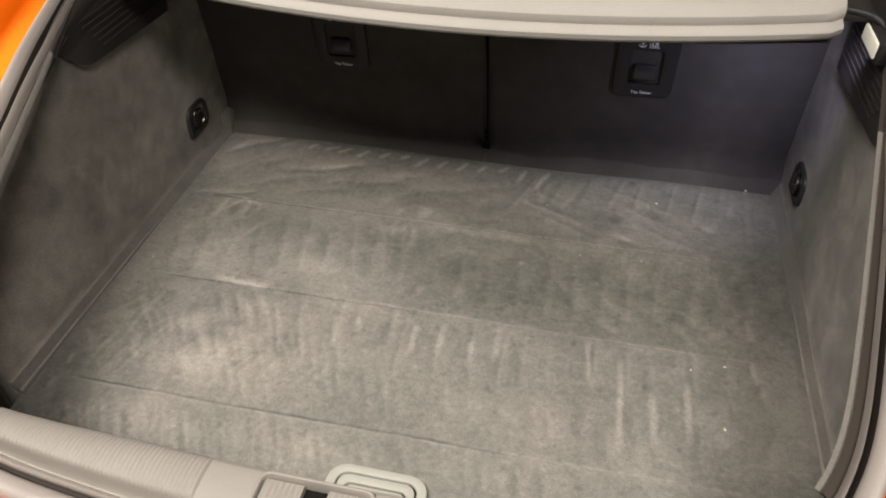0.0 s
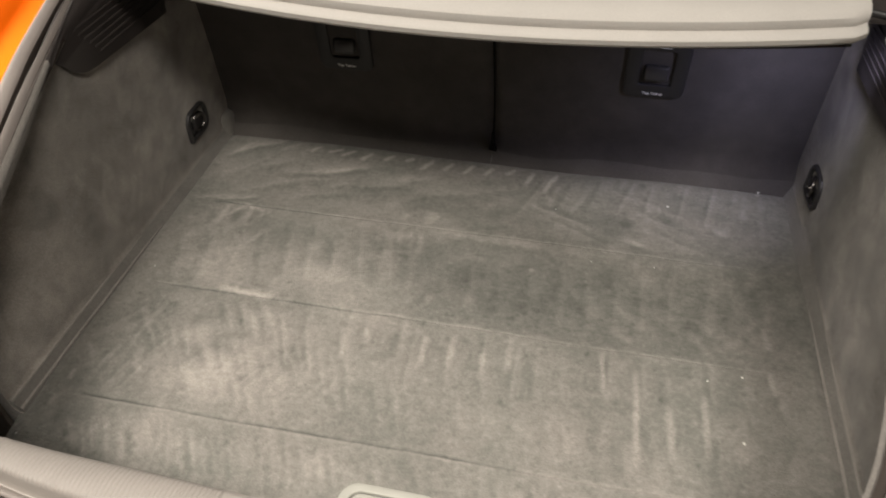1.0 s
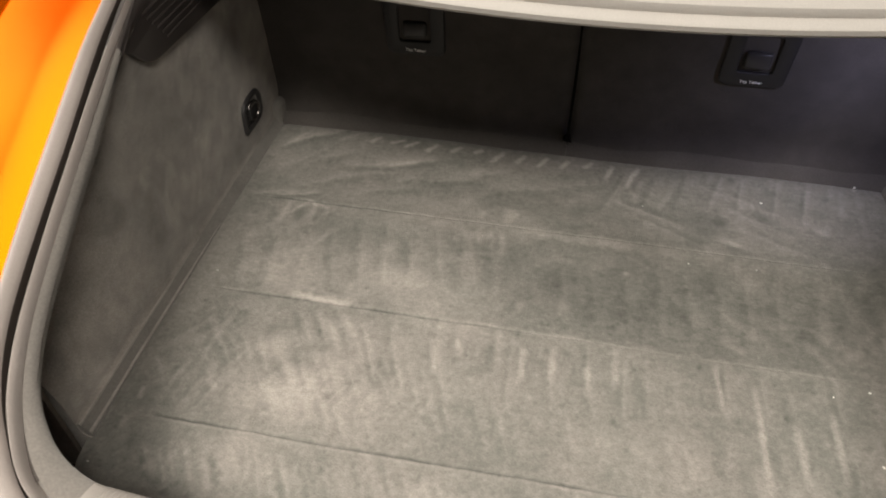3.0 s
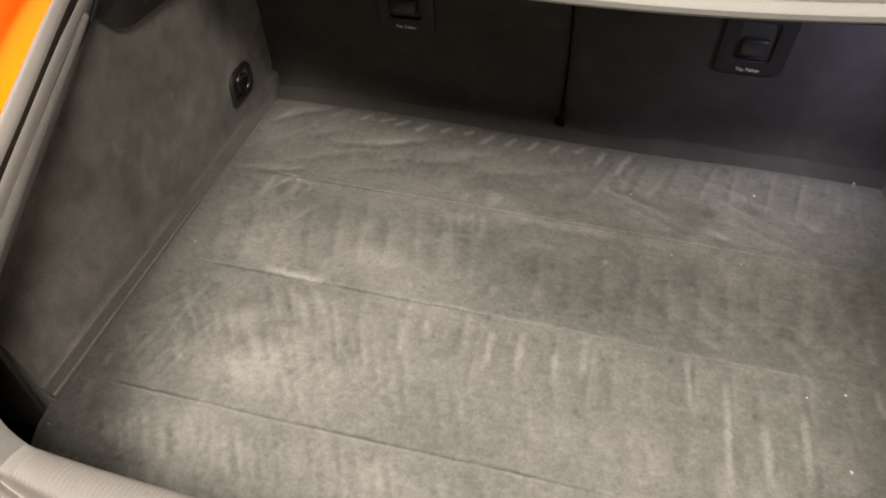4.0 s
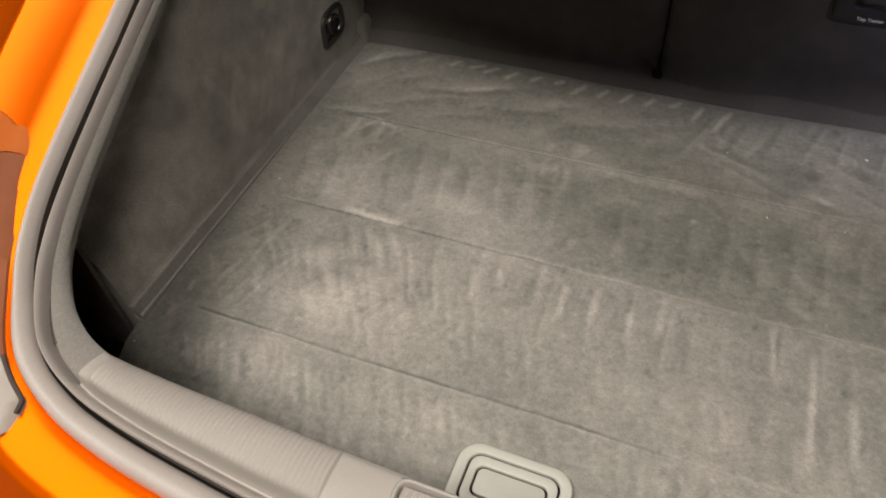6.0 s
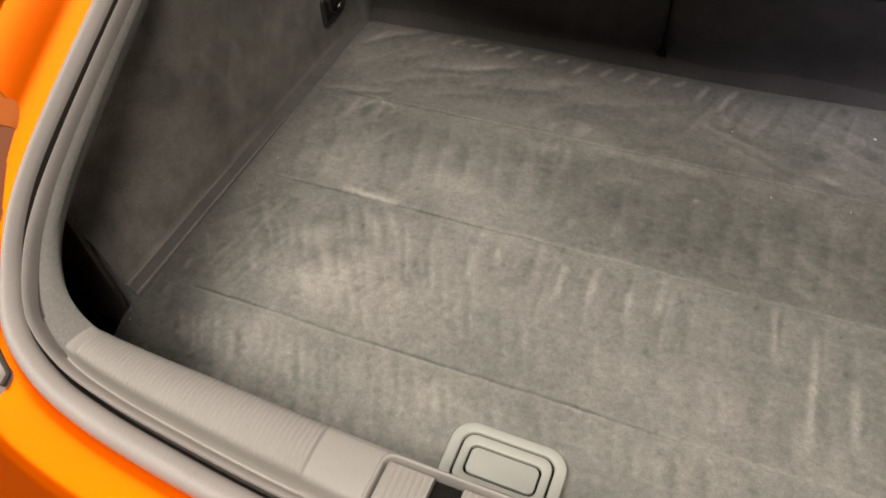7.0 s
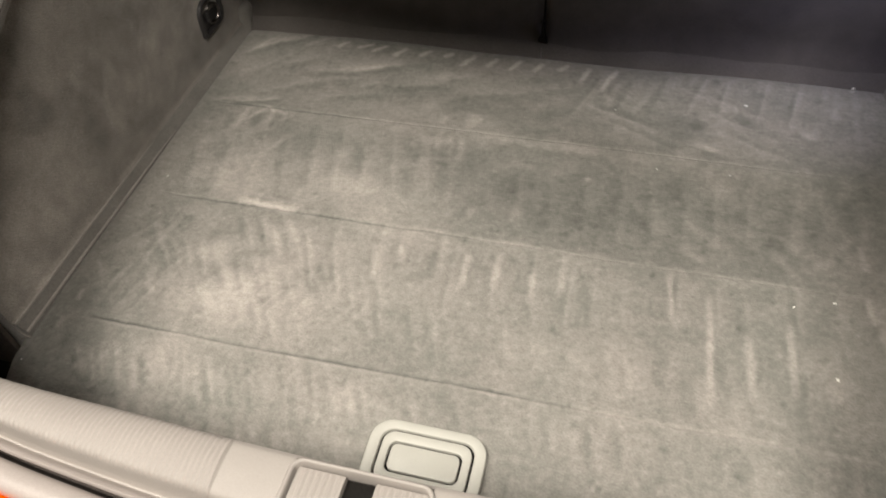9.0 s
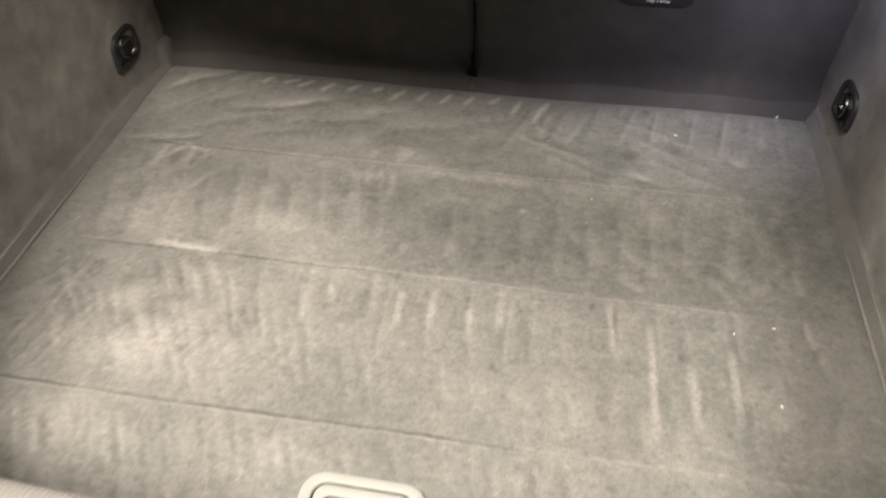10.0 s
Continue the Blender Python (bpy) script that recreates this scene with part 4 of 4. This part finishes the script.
    flat(bm, [(-.014, .0468), (-.008, .0468), (-.008, .0478), (-.014, .0478)], .0028, .0034, m)
    part("anchor_mark", bm, WHITE_INK, anchor, "white printed anchor symbol", smooth=False)
    bm = bmesh.new()
    for a, b, c, d in ((.000, .0012, .0405, .0535), (.000, .016, .0405, .0417), (.003, .0142, .0435, .0448), (.003, .0055, .0448, .0525), (.008, .013, .0465, .0525)):
        flat(bm, [(a, c), (b, c), (b, d), (a, d)], .0028, .0034, m)
    part("seat_mark", bm, WHITE_INK, anchor, "white printed child seat symbol", smooth=False)
    return seat


seat_back(-1)
seat_back(1)

strap = tagged(empty("gap_cord", (0, 1.045, 0.01)), "black cord in the gap between the seat backs", "cord")
tube("cord", [tuple(SEAT @ Vector((0.0015 * math.sin(k * .5) , .04 + .028 * k, .0016))) for k in range(21)], .0016, GAP_BLACK, strap, n=8)
bm = bmesh.new()
flat(bm, [(-.0070, .024), (.0080, .021), (.0036, .034), (.0018, .062), (-.0012, .062), (-.0025, .034)], .010, .0205, SEAT)
part("tab", bm, GAP_BLACK, strap, "black triangular end tab")

# ---- parcel shelf ----
shelf = tagged(empty("parcel_shelf", (0, 0.85, 0.41)), "pale beige parcel shelf with a stepped front edge", "parcel shelf")
SHELF_EDGE = [(.30, -.004), (.02, -.004), (.006, -.002), (.0, .003), (-.001, .009), (.002, .0125), (.009, .0142), (.0115, .0165), (.010, .0195), (.011, .027), (.018, .033),
              (.035, .037), (.10, .040), (.30, .046)]
rows = []
for x in np.linspace(-1, 1, 61):
    px = .462 * x
    corner = max(0, abs(x) - .955) / .045
    y0 = .687 + .285 * px * px + .010 * corner ** 2.2
    rows.append([(px, min(y0 + dy, 1.0) if dy < .2 else .985, .4075 + dz + .006 * (px / .5) ** 2) for dy, dz in SHELF_EDGE])
loft("board", rows, SHELF_SKIN, shelf, closed=True, caps=True)
# plate added unseen under the shelf to cut light bounced onto the seats
under = [[(.452 * x, y, .4005) for y in np.linspace(.705 + .285 * (.452 * x) ** 2, .98, 6)] for x in np.linspace(-1, 1, 21)]
solid_loft("underside", under, (0, 0, .0028), SEAT_CARPET, shelf, "unseen dark plate added to cut bounce under the shelf")
for side in (-1, 1):
    tube("hinge_arm", curve_points([(.455 * side, .80, .43), (.500 * side, .79, .425), (.520 * side, .775, .41), (.524 * side, .772, .395)], 5), .0045, BLACK_PLASTIC, shelf,
         "black shelf hinge arm", n=10)

boot_lamp = tagged(empty("boot_lamp", (.506, .768, .405)), "small lit white boot lamp above the grille", "lamp")
bm = bmesh.new()
box(bm, -.038, .038, -.013, .013, -.016, .006, .003, 2, wall_pose(-1, .768, .405, .506))
part("housing", bm, BLACK_PLASTIC, boot_lamp)
bm = bmesh.new()
box(bm, -.030, .030, -.010, .010, .004, .009, .003, 2, wall_pose(-1, .768, .405, .506))
part("lens", bm, LAMP_LENS, boot_lamp, "glowing white lens")

# ---- floor handle ----
handle = tagged(empty("floor_handle", (-.003, .285, 0)), "silver plastic pull handle set in the boot carpet", "handle")
HM = Matrix.Translation((-.003, .284, .0022))
bm = bmesh.new()
plate(bm, round_rect(-.0625, .0625, -.040, .041, .024, 8), -.006, .0058, .0012, HM, round_rect(-.0505, .0505, -.031, .0305, .015, 8))
part("surround", bm, SILVER, handle)
# the gaps are shallow, so their shade is put in as a black plate
bm = bmesh.new()
plate(bm, round_rect(-.0515, .0515, -.032, .0315, .015, 8), -.006, .0006, .0003, HM)
part("pan", bm, GAP_BLACK, handle, "black plate for the shade in the gaps round the grip")
bm = bmesh.new()
plate(bm, round_rect(-.0478, .0478, -.0283, .0278, .0130, 8), -.003, .0056, .0006, HM, round_rect(-.0392, .0392, -.0172, .0172, .0085, 8))
part("grip", bm, SILVER, handle)
bm = bmesh.new()
plate(bm, round_rect(-.0366, .0366, -.0146, .0146, .007, 8), -.003, .0052, .0006, HM)
part("finger_plate", bm, SILVER, handle)

# ---- lint on the carpet ----
bm = bmesh.new()
LINTS = ((.134, .895, 1.2), (.323, .939, 2.2), (.202, .775, 1.1), (.371, .568, 1.6), (.417, .583, 2.0), (.411, .477, 2.2), (.479, 1.009, 2.6), (-.484, .628, 1.2),
         (-.505, .305, 1.2), (.30, .78, 1.0), (.45, .33, 1.4))
for x, y, size in LINTS:
    s = size * 0.0008
    r = bmesh.ops.create_icosphere(bm, subdivisions=1, radius=1)
    bmesh.ops.transform(bm, matrix=Matrix.Translation((x, y, .002)) @ Matrix.Rotation(rng.uniform(0, 3), 4, "Z") @ Matrix.Diagonal((s * 1.5, s, s * .6, 1)), verts=r["verts"])
tagged(part("lint_specks", bm, LINT), "tiny white specks of lint on the carpet", "lint", kind="stuff")
